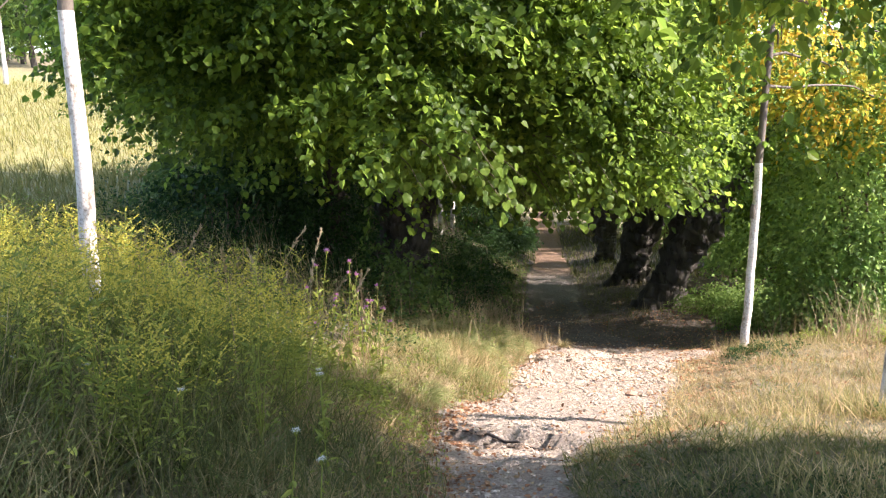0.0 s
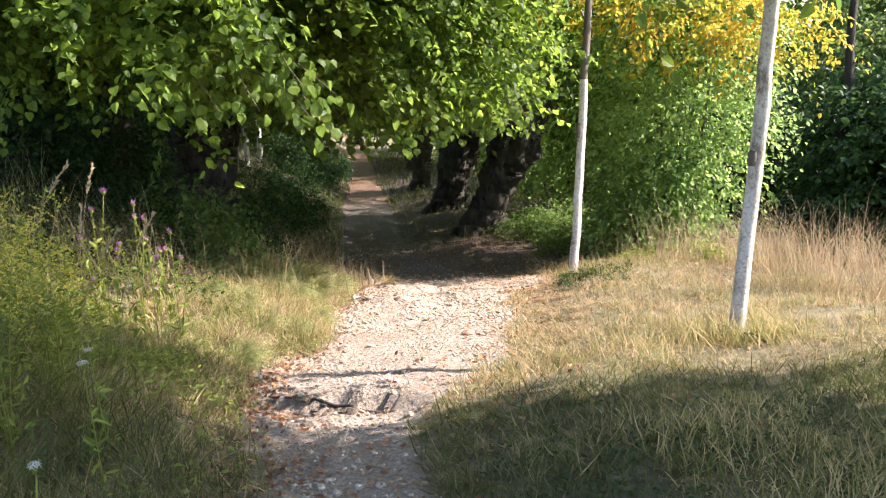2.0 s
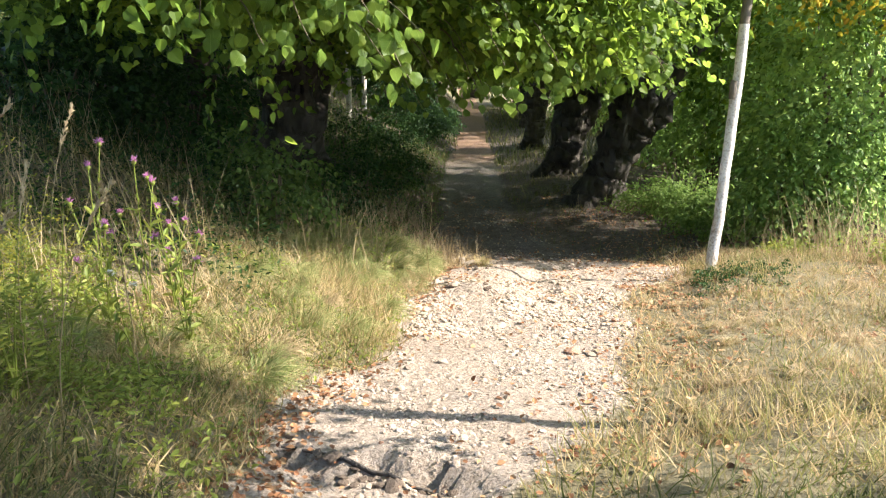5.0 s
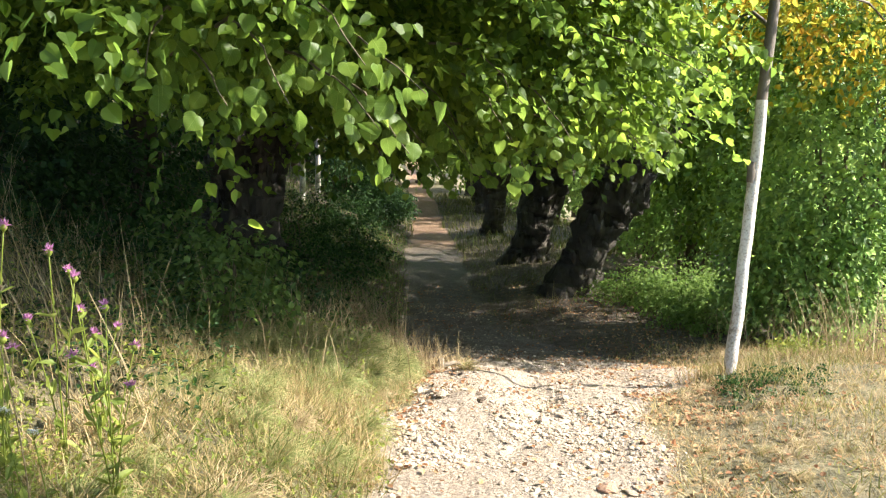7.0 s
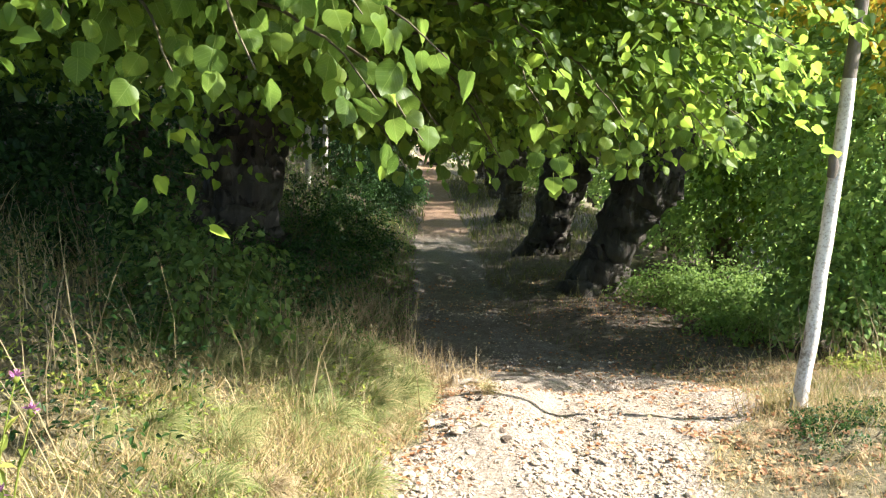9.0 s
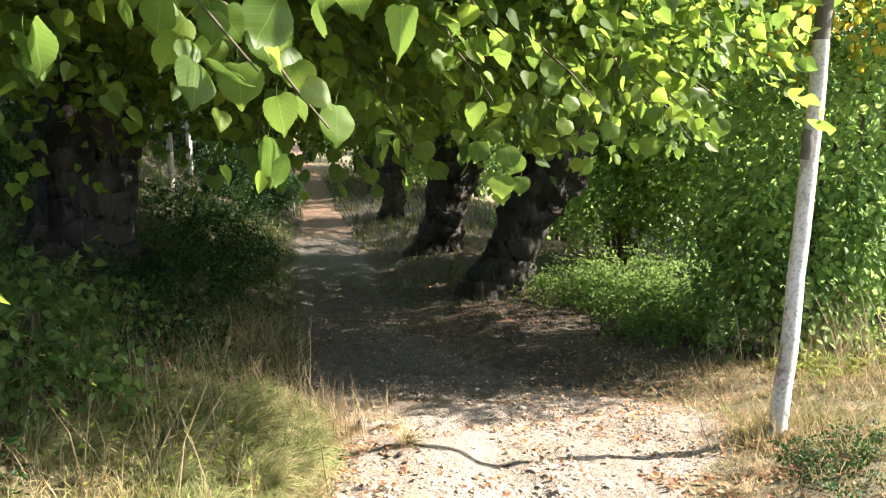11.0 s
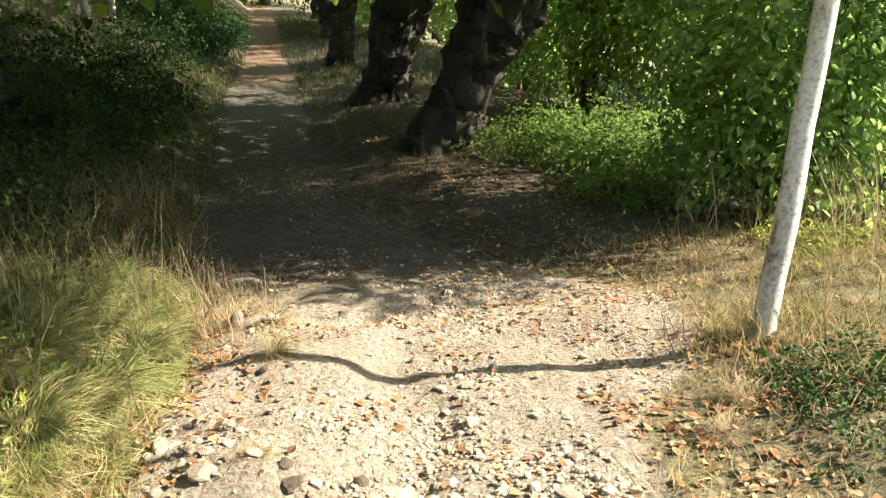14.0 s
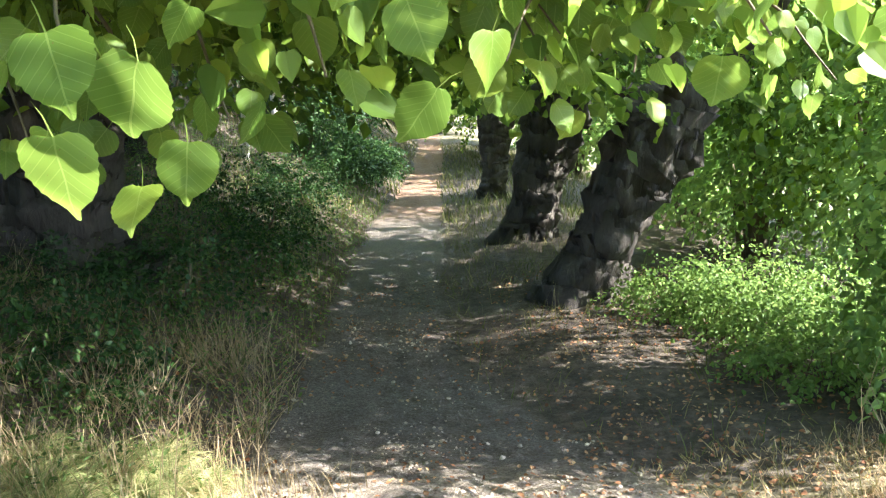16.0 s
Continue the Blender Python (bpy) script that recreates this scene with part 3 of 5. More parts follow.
def crown_points(n, rho_lo, rho_hi, z_lo, z_hi, front=True):
    a = rng.uniform(0, 2 * math.pi, n) if not front else rng.uniform(-math.pi - 0.5, 0.5, n)
    r = np.sqrt(rng.uniform(rho_lo ** 2, rho_hi ** 2, n)) * (1 + 0.05 * np.sin(5 * a + 1) + 0.04 * np.sin(9 * a))
    c, d = np.cos(a), np.sin(a)
    e = 2 / 2.6
    x = CX + np.where(c > 0, 5.0, 2.45) * r * np.sign(c) * np.abs(c) ** e
    y = CY + RY * r * np.sign(d) * np.abs(d) ** e
    hem = lime_hem(x, y) + 0.3 * lumps(x, y, 1.7, 2) + 0.2 * lumps(x, y, 0.8, 5) + 0.15 * smooth(11, 14, y) + 0.75 * smooth(-2.2, -4.2, x)
    z = hem + z_lo + (z_hi - z_lo) * rng.uniform(0, 1, n) ** 1.15
    # the crown closes in towards the top
    keep = (r < np.where(z - hem > 3.2, np.sqrt(np.clip(1 - ((z - hem - 3.2) / 4.5) ** 2, 0.03, 1)), 1.0)) & sunny_side(x, y, z)
    p = np.stack([x, y, z], -1)
    keep &= walking_room(p)
    o = np.stack([c, d, np.zeros(n)], -1)
    return p[keep], o[keep]


def let_sun_through(p, o):
    """Gaps in the crown through which sun flecks reach the bank at its foot."""
    h = p[:, 2] + 1.7
    x = p[:, 0] - 1.19 * h
    y = p[:, 1] + 0.14 * h
    chance = rng.uniform(0, 1, len(p))
    k = ~((x > -1.7) & (x < 0.9) & (y > 10.4) & (y < 13.0)) | (chance < 0.3)
    k &= ~((x > 0.5) & (x < 2.1) & (y > 11.3) & (y < 18.0)) | (lumps(x, y, 0.5, 61) + 0.5 * lumps(x, y, 0.23, 62) < 0.45)
    return p[k], o[k]


def above_head(batch):
    """Leaves that hang too low over the path are left out."""
    q = batch[0]
    k = ~((q[:, 0] > 0.1) & (q[:, 1] < 10.5) & (q[:, 2] < 0.08))
    k &= ~((q[:, 0] > -0.1) & (q[:, 0] < 2.9) & (q[:, 1] >= 10.5) & (q[:, 2] < np.interp(q[:, 1], PROFILE_Y, PROFILE_Z) + 1.9))
    return tuple(b[k] for b in batch)


def leaf_part(name, tmpl, batches, mat, parent, shift, label=""):
    vs, fs, o = [], [], 0
    for at, al, no, sz in batches:
        v, f = scatter(tmpl, at - shift, al, no, sz)
        vs.append(v)
        fs.append(f + o)
        o += len(v)
    return part(name, quick_mesh(name, np.concatenate(vs), np.concatenate(fs), tmpl[1].shape[1], mat), parent, label)


p1, o1 = let_sun_through(*crown_points(3000, 0.84, 1.0, 0.0, 3.4))
p5, o5 = crown_points(1900, 0.72, 1.0, 2.9, 6.2)
p2, o2 = let_sun_through(*crown_points(2300, 0.3, 0.9, -0.15, 1.3))
o1 = o1 + rng.normal(0, 0.45, o1.shape) * [1, 1, 0.5]
o2 = o2 + rng.normal(0, 0.8, o2.shape) * [1, 1, 0.4]
leaf_part("crown", HEART, [above_head(sprays(p1, o1, rng.uniform(0.45, 0.9, len(p1)), 34, 0.06)), above_head(sprays(p2, o2, rng.uniform(0.5, 0.95, len(p2)), 26, 0.064))], LIME, old_lime, off)
p3, o3 = let_sun_through(*crown_points(2700, 0.1, 0.97, 1.5, 7.5, False))
p4, o4 = crown_points(700, 0.3, 0.97, 0.2, 2.5, False)
k3, k4 = (p3[:, 0] < 1.2) | (rng.uniform(0, 1, len(p3)) < 0.55), p4[:, 1] > 12
p3, o3, p4, o4 = p3[k3], o3[k3], p4[k4], o4[k4]
p6, o6 = crown_points(4200, 0.35, 0.92, 0.5, 4.5)
k6 = (p6[:, 0] < np.where(p6[:, 1] > 9.7, 2.4, 0.4)) & (p6[:, 1] > 8.8) & (p6[:, 0] - 1.19 * (p6[:, 2] + 1.4) < -1.4)
p7, o7 = crown_points(2600, 0.8, 1.0, 1.6, 5.5)
k7 = (p7[:, 0] > -2.0) & (p7[:, 0] < 1.8) & (p7[:, 1] < 11)
leaf_part("crown_shoulder", HEART, [above_head(sprays(p7[k7], o7[k7] + rng.normal(0, 0.5, (k7.sum(), 3)), rng.uniform(0.5, 0.9, k7.sum()), 28, 0.064))], LIME, old_lime, off)
leaf_part("crown_heart", KITE, [above_head(sprays(p6[k6], o6[k6] + rng.normal(0, 0.6, (k6.sum(), 3)), rng.uniform(0.6, 1.0, k6.sum()), 11, 0.14))], LIME, old_lime, off)
leaf_part("crown_top", KITE, [sprays(np.concatenate([p3, p4, p5]), np.concatenate([o3, o4, o5]) + rng.normal(0, 0.6, (len(p3) + len(p4) + len(p5), 3)), rng.uniform(0.7, 1.2, len(p3) + len(p4) + len(p5)), 12, 0.17)], LIME, old_lime, off)

# ---- old pollard limes along the path ----
def crown_cloud(n_spray, center, radii, n_leaf, size, tmpl, length=(0.5, 0.9), shell=0.55, flat_bottom=-1.0):
    v = unit(rng.normal(0, 1, (n_spray * 2, 3)))
    v = v[v[:, 2] > flat_bottom][:n_spray]
    clump = np.sin(v[:, 0] * 7 + 1 + center[0]) * np.sin(v[:, 1] * 7 + v[:, 2] * 3) + np.sin(v[:, 2] * 9 + v[:, 0] * 4)
    r = rng.uniform(shell, 1.0, len(v)) * (1 + 0.16 * clump)
    p = np.array(center) + v * r[:, None] * np.array(radii)
    return sprays(p, v * [1, 1, 0.4] + rng.normal(0, 0.4, v.shape), rng.uniform(*length, len(v)), n_leaf, size)


def pollard(x, y, lean, height, r, label, seed, crown, leaf, tmpl=OVAL, n=700, more=()):
    z = float(ground_z(x, y)) - 0.05
    t = thing("pollard_lime", (x, y, z), label, "tree", "pollard limes along the path")
    k = 64
    st = bend((0, 0, -0.15), (lean[0], lean[1], height), k, (-0.12 * lean[0], 0, 0), 0.012)
    rr = r * np.interp(np.linspace(0, 1, k), [0, 0.1, 0.3, 0.6, 0.85, 1], [1.5, 1.15, 0.92, 1.0, 1.18, 0.85])
    tv, tf = tube(st, rr, 64, 0.1, True, seed)
    part("trunk", quads_mesh("trunk", [(burls(tv, st, 0.15, 0.3), tf)], BARK), t)
    for i in range(5):
        a = i * 1.26 + seed
        tip = (lean[0] + math.cos(a) * 1.5, lean[1] + math.sin(a) * 1.5, height + 1.6 + 0.5 * math.sin(i * 2.1))
        part("bough", quads_mesh("bough", [tube(bend((lean[0] * 0.97, lean[1], height - 0.15), tip, 7, (0, 0, -0.25), 0.04), np.linspace(r * 0.36, 0.02, 7), 8, 0.08)], BARK), t)
    c, rd = crown
    clouds = [crown_cloud(n, c, rd, 16, leaf, tmpl, flat_bottom=-0.75)]
    clouds += [crown_cloud(n2, c2, r2, 16, leaf * 0.9, tmpl, (0.35, 0.7), 0.35) for c2, r2, n2 in more]
    leaf_part("crown", tmpl, clouds, LIME, t, np.zeros(3))
    return t


pollard(3.1, 14.95, (0.95, 0.15), 1.95, 0.35, "old leaning pollard lime with a dark burred trunk", 0.4, ((0.95, -0.45, 4.2), (2.8, 3.1, 2.5)), 0.09, HEART, n=850, more=(((2.9, 0.9, 2.1), (1.3, 0.8, 1.5), 260),))
pollard(3.15, 18.3, (0.5, 0.1), 2.1, 0.36, "old pollard lime with a thick dark trunk", 1.7, ((0.2, 0, 4.2), (3.0, 2.6, 2.6)), 0.11, n=520)
pollard(3.35, 23.6, (0.15, 0), 2.2, 0.27, "old pollard lime beside the path", 2.9, ((-0.2, -0.1, 4.2), (3.2, 2.3, 2.6)), 0.14)
left_one = pollard(-2.2, 19.5, (-0.2, 0.1), 2.3, 0.34, "old pollard lime in deep shade on the bank", 4.2, ((0.4, 0, 3.6), (3.4, 3.0, 2.9)), 0.14)
for x, y, a in ((4.4, 31.7, 20), (-1.4, 27.5, 130), (-0.6, 34, 200), (5.3, 38, 300), (5.8, 43, 70), (0.2, 41.5, 10), (1.3, 50, 80), (6.3, 51, 170), (4.2, 60, 220), (1.8, 66, 40), (7.5, 60, 110)):
    copy_thing(left_one, pose(x, y, float(ground_z(x, y)) - 0.05, 0, 0, a))

# ---- lime-washed young trees ----
def young_tree(base, top, paint, r, crown_c, crown_r, mat, label, n=260, leaf=0.07, tip=2.2, low=-0.6, fork=0.5, more=(), patches=()):
    b = np.array(base, float)
    b[2] = float(ground_z(b[0], b[1])) - 0.03
    t = thing("young_tree", tuple(b), label, "tree", "lime-washed young trees")
    d = (np.array(top) - np.array(base)) / (top[2] - base[2])
    hp, ht = paint - b[2], top[2] - b[2]
    low_pts = bend((0, 0, -0.1), d * hp, 12, (0.015, 0, 0), 0.004)
    part("limewashed_trunk", quads_mesh("limewashed_trunk", [tube(low_pts, np.interp(np.linspace(0, 1, 12), [0, 0.08, 1], [r * 1.3, r, r * 0.86]), 16, 0.05, False, base[0])], LIMEWASH), t, "white flaking limewash on bark")
    up = bend(d * hp, d * ht, 8, (0.01, 0, 0), 0.006)
    part("upper_trunk", quads_mesh("upper_trunk", [tube(up, np.linspace(r * 0.83, r * 0.62, 8), 12, 0.05, True, 1.0)], YOUNGBARK), t)
    c, rd = np.array(crown_c) - b, np.array(crown_r)
    for i in range(7):
        a = i * 2.4 + base[0]
        e = c + rd * np.array([math.cos(a) * 0.8, math.sin(a) * 0.8, rng.uniform(-0.4, 0.7)])
        part("bough", quads_mesh("bough", [tube(bend(d * (hp + fork + (ht - hp - fork) * i / 7), e, 7, (0, 0, 0.1), 0.02), np.linspace(r * 0.4, 0.006, 7), 6, 0.03)], YOUNGBARK), t)
    clouds = [crown_cloud(n, c, rd, 15, leaf, OVAL, (0.3, 0.6), 0.25, low)]
    for c2, r2, n2 in more:
        clouds.append(crown_cloud(n2, np.array(c2) - b, np.array(r2), 15, leaf, OVAL, (0.3, 0.6), 0.25, low))
    leaf_part("crown", OVAL, clouds, mat, t, np.zeros(3))
    for z0, z1, grow in patches:
        ln = bend(d * (z0 - b[2]) + [-r * 0.42, -r * 0.2, 0], d * (z1 - b[2]) + [-r * 0.36, -r * 0.3, 0], 5, (0, 0, 0), 0.002)
        part("bare_patch", quads_mesh("bare_patch", [tube(ln, r * grow * np.array([0.8, 0.98, 1.0, 0.97, 0.78]), 12, 0.06, False, 3.0)], YOUNGBARK), t, "bare dark bark where the limewash is gone")
    return t


young_tree((2.82, 9.04, -1.42), (3.195, 9.58, 3.2), 0.55, 0.047, (4.6, 11.35, 1.27), (1.2, 0.5, 0.6), AUTUMN, "young lime-washed tree turning yellow and orange beside the path", 150, low=-1.0, more=(((3.3, 9.7, 2.95), (1.2, 0.65, 0.9), 230), ((3.58, 10.9, 1.95), (0.85, 0.5, 0.5), 70), ((5.55, 10.5, 1.1), (1.0, 0.4, 0.55), 110)), patches=((-0.03, 0.12, 0.68),))
young_tree((2.61, 5.38, -0.63), (2.86, 5.55, 3.2), 1.28, 0.047, (1.95, 5.05, 2.6), (1.35, 0.75, 1.0), LIME, "young lime-washed tree with a grey scarred trunk", 430, 0.08, low=-1.0, patches=((0.35, 0.44, 0.58),))
young_tree((-2.5, 5.4, -0.5), (-2.43, 5.4, 3.6), 1.95, 0.056, (-2.6, 5.5, 3.7), (1.1, 1.1, 1.2), LIME, "young lime-washed tree standing in tall weeds", 200, 0.075)
young_tree((-1.2, 22.3, -2.5), (-1.2, 22.3, 0.2), -0.6, 0.065, (-1.2, 22.3, 1.6), (1, 1, 1.2), LIME, "young lime-washed tree in deep shade", 120, 0.1)
young_tree((-0.98, 24.5, -2.8), (-0.95, 24.5, 0.0), -0.8, 0.065, (-1.0, 24.5, 1.4), (1, 1, 1.2), LIME, "young lime-washed tree in deep shade", 120, 0.1)
young_tree((-24.6, 43, 2.6), (-24.6, 43, 7.2), 5.5, 0.12, (-24.4, 43, 8.2), (2.2, 2.2, 2.2), LIME, "young lime-washed tree out in the field", 150, 0.12)
# behind the walker's start, its crown shades the top of the path
young_tree((2.4, 1.7, 0), (2.5, 1.75, 3.2), 1.5, 0.06, (2.2, 2.4, 3.0), (2.4, 1.5, 1.4), LIME, "young lime-washed tree at the top of the slope", 1300, 0.095)
young_tree((4.4, 2.0, 0), (4.5, 2.1, 2.4), 1.6, 0.07, (4.7, 2.4, 3.4), (2.7, 1.5, 1.7), LIME, "young lime-washed tree with a broad crown", 2500, 0.095, more=(((3.6, 2.7, 5.0), (2.4, 1.7, 1.4), 1300),))

# ---- hedge, bushes and the wood beyond ----
def bush(name, x, y, w, d, h, mat, leaf, n, label, category="bush", tmpl=OVAL, group="", stems=7, lift=0.12, twig=1.0):
    z = float(ground_z(x, y)) - 0.05
    t = thing(name, (x, y, z), label, category, group)
    for i in range(stems):
        a = i * 2.4 + x
        q = 0.35 + 0.4 * ((i * 0.37) % 1)
        limb = tube(bend((0.1 * math.cos(a), 0.1 * math.sin(a), -0.1), (w * 0.5 * q * math.cos(a), d * 0.5 * q * math.sin(a), h * (0.5 + 0.35 * ((i * 0.61) % 1))), 6, (0, 0, h * 0.05), 0.03), np.linspace(0.012 * h + 0.006, 0.006, 6), 6, 0.04)
        part("stem", quads_mesh("stem", [limb], TWIG), t)
    leaf_part("foliage", tmpl, [crown_cloud(n, (0, 0, h * (0.5 + lift * 0.3)), (w / 2, d / 2, h / 2), 16, leaf, tmpl, (twig * (0.25 + 0.05 * h), twig * (0.45 + 0.1 * h)), 0.5, -0.97)], mat, t, np.zeros(3))
    return t


bush("hedge_bush", 5.3, 11.8, 2.3, 1.35, 4.3, HEDGE, 0.07, 900, "tall dense hedge bush with small sunlit leaves", "bush", group="hedge bushes")
bush("hedge_bush", 4.8, 11.6, 1.3, 1.0, 1.9, HEDGE, 0.07, 420, "dense hedge bush behind dry grass", "bush", group="hedge bushes")
bush("hedge_bush", 6.5, 15.8, 2.0, 1.6, 4.3, HEDGE, 0.08, 520, "tall dense hedge bush in the shade of the limes", "bush", group="hedge bushes")
bush("hedge_bush", 6.0, 17.6, 2.6, 2.6, 4.4, HEDGE, 0.09, 800, "tall dense hedge bush in the shade of the limes", "bush", group="hedge bushes")
bush("hedge_bush", 6.2, 20.5, 2.6, 3.4, 4.0, HEDGE, 0.1, 600, "tall dense hedge bush in the shade of the limes", "bush", group="hedge bushes")
for x, y, h in ((3.75, 14.3, 0.42), (3.95, 13.8, 0.45), (4.2, 13.3, 0.45), (4.45, 12.8, 0.42), (4.05, 12.4, 0.35), (4.3, 14.0, 0.5), (4.7, 13.4, 0.5), (4.6, 14.5, 0.6), (5.1, 14.1, 0.7), (5.2, 13.4, 0.55)):
    bush("low_shrub", x, y, 0.75, 0.7, h * 0.85, SHRUB, 0.042, 130, "low light green shrub by the path", "shrub", group="low shrubs", stems=5)
# Shade is put into the leaf colour; the lighter leaf marks brighter spots.
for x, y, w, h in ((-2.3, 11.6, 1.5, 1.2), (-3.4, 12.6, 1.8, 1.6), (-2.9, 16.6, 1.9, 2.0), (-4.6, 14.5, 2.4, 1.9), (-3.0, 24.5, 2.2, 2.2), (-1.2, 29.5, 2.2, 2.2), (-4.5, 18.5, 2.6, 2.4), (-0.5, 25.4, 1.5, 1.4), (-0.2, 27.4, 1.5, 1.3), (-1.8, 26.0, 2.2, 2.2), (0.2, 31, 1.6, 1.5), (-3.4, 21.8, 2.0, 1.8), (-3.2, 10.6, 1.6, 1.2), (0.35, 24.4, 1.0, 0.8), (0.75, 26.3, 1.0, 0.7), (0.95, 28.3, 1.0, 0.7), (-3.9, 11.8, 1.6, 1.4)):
    bush("bush", x, y, w, w, h, WOOD if x < -3.7 and y < 17 else DARKLEAF, 0.07, 260, "leafy bush under the old lime, leaf colour carrying its shade", "bush", group="dark bushes")
bush("bush", -0.95, 9.6, 0.8, 0.8, 0.75, WOOD, 0.06, 130, "leafy sapling bush among dry grass", "bush", group="dark bushes")


def hedge_tree(x, y, h, mid, rad, n, label):
    z = float(ground_z(x, y)) - 0.1
    t = thing("hedge_tree", (x, y, z), label, "tree")
    part("trunk", quads_mesh("trunk", [tube(bend((0, 0, -0.2), (0.1, 0.1, h * 0.9), 9, (0.08, 0, 0), 0.03), np.linspace(0.1, 0.025, 9), 10, 0.08)], BARK), t)
    for i in range(6):
        a = i * 2.4
        part("bough", quads_mesh("bough", [tube(bend((0.08, 0.08, mid - 0.7 + 0.2 * i), (rad[0] * 0.8 * math.cos(a), rad[1] * 0.8 * math.sin(a), mid + 0.3 * i - 0.2), 6, (0, 0, 0.1), 0.03), np.linspace(0.04, 0.01, 6), 6, 0.05)], BARK), t)
    leaf_part("crown", OVAL, [crown_cloud(n, (0, 0, mid), rad, 16, 0.1, OVAL, (0.4, 0.7), 0.2, -0.9)], HEDGE, t, np.zeros(3))
    return t


# Unseen tree, added so its high crown shades the soil beside the path.
hedge_tree(8.3, 12.8, 8.3, 6.8, (1.6, 2.1, 1.5), 480, "slender broadleaf tree added unseen behind the hedge for its shade")
for x, y, w, d, h in ((7.2, 33.5, 2.6, 4.5, 5.5), (7.9, 39.5, 2.6, 5.0, 5.5), (8.6, 46, 2.6, 5.0, 5.5), (9.3, 53, 2.6, 5.0, 5.5), (7.0, 23.6, 2.0, 2.6, 5.0)):
    bush("hedge_bush", x, y, w, d, h, HEDGE, 0.16, 420, "tall hedge bush along the distant path", "bush", group="hedge bushes", stems=4)
# The nearer bushes take a darker leaf colour in place of shade.
for x, y, w, h in ((9.0, 12.4, 2.4, 3.2), (10.6, 14.4, 2.6, 3.4), (10.2, 10.8, 2.4, 4.0), (12.2, 12.6, 2.8, 6.0), (8.3, 11.0, 1.7, 2.4), (13.0, 9.8, 2.8, 5.0), (9.4, 17.2, 2.6, 3.2), (15.2, 13.5, 3.2, 7.0), (12.2, 17.6, 3.0, 5.0)):
    bush("wood_bush", x, y, w, w, h, WOOD if x > 10.4 else DARKLEAF, 0.11, int(190 * h), "dark tall bush at the edge of the wood", "bush", group="bushes of the wood", stems=4)


# Weeds coloured dark so the bank reads as deep shade.
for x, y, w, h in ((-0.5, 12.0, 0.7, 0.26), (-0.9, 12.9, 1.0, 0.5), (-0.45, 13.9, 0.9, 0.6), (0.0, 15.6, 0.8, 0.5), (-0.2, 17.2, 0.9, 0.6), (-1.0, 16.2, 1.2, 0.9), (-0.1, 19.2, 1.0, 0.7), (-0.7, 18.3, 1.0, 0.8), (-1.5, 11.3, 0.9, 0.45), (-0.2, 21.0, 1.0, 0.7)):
    bush("weed_clump", x, y, w, w, h, DARKLEAF, 0.045, 110, "clump of weeds on the bank, shade put into its leaf colour", "weeds", group="weed clumps", stems=4)


def wood_tree(x, y, h, w, label):
    z = float(ground_z(x, y)) - 0.1
    t = thing("wood_tree", (x, y, z), label, "tree", "trees of the wood")
    part("trunk", quads_mesh("trunk", [tube(bend((0, 0, -0.3), (0.2, 0, h * 0.8), 9, (0.1, 0.1, 0), 0.05), np.linspace(0.22, 0.05, 9), 10, 0.08)], BARK), t)
    leaf_part("crown", KITE, [crown_cloud(620, (0, 0, h * 0.56), (w / 2, w / 2, h * 0.47), 14, 0.2, KITE, (0.8, 1.4), 0.45, -0.98)], WOOD, t, np.zeros(3))
    return t


first = wood_tree(17.5, 22.5, 9.5, 5.0, "tall dark broadleaf tree at the edge of the wood")
for x, y, a, s in ((11.5, 27.5, 40, 1), (16.5, 18.5, 100, 1), (14.5, 25, 160, 1), (16, 21, 220, 1), (18, 16, 280, 1), (9.4, 33.5, 310, 1), (14, 28, 30, 1), (20, 25, 80, 1), (9.5, 38, 140, 1), (22, 12, 200, 1), (10.5, 43, 250, 1), (11, 52, 20, 1),
                   (-4.6, 33, 60, 1), (-4.2, 38, 120, 1), (-4.5, 44, 180, 1), (-4.5, 53, 240, 1), (-3.6, 48, 300, 1), (-4, 64, 0, 1), (3, 78, 90, 1), (-2, 76, 30, 1), (9, 72, 60, 1)):
    copy_thing(first, pose(x, y, float(ground_z(x, y)) - 0.1, 0, 0, a))
for x, y, a in ((-48, 78, 0), (-36, 63, 45), (-33, 60, 100), (-40, 70, 150), (-30.5, 57, 210), (-37, 67, 260), (-43, 72, 10), (-42, 82, 60), (-36, 86, 120), (-55, 74, 180), (-30, 90, 240), (-62, 70, 300), (-24, 92, 20), (-70, 66, 80), (-18, 60, 33), (-22, 66, 190)):
    copy_thing(first, pose(x, y, float(ground_z(x, y)) - 0.1, 0, 0, a))

# ---- grass ----
BLADE = (np.array([[-0.5, 0, 0], [0.5, 0, 0], [-0.38, 0.45, 0.05], [0.38, 0.45, 0.05], [-0.2, 0.8, 0.2], [0.2, 0.8, 0.2], [0, 1.0, 0.42]]), np.array([[0, 1, 3, 2], [2, 3, 5, 4], [4, 5, 6, 6]]))


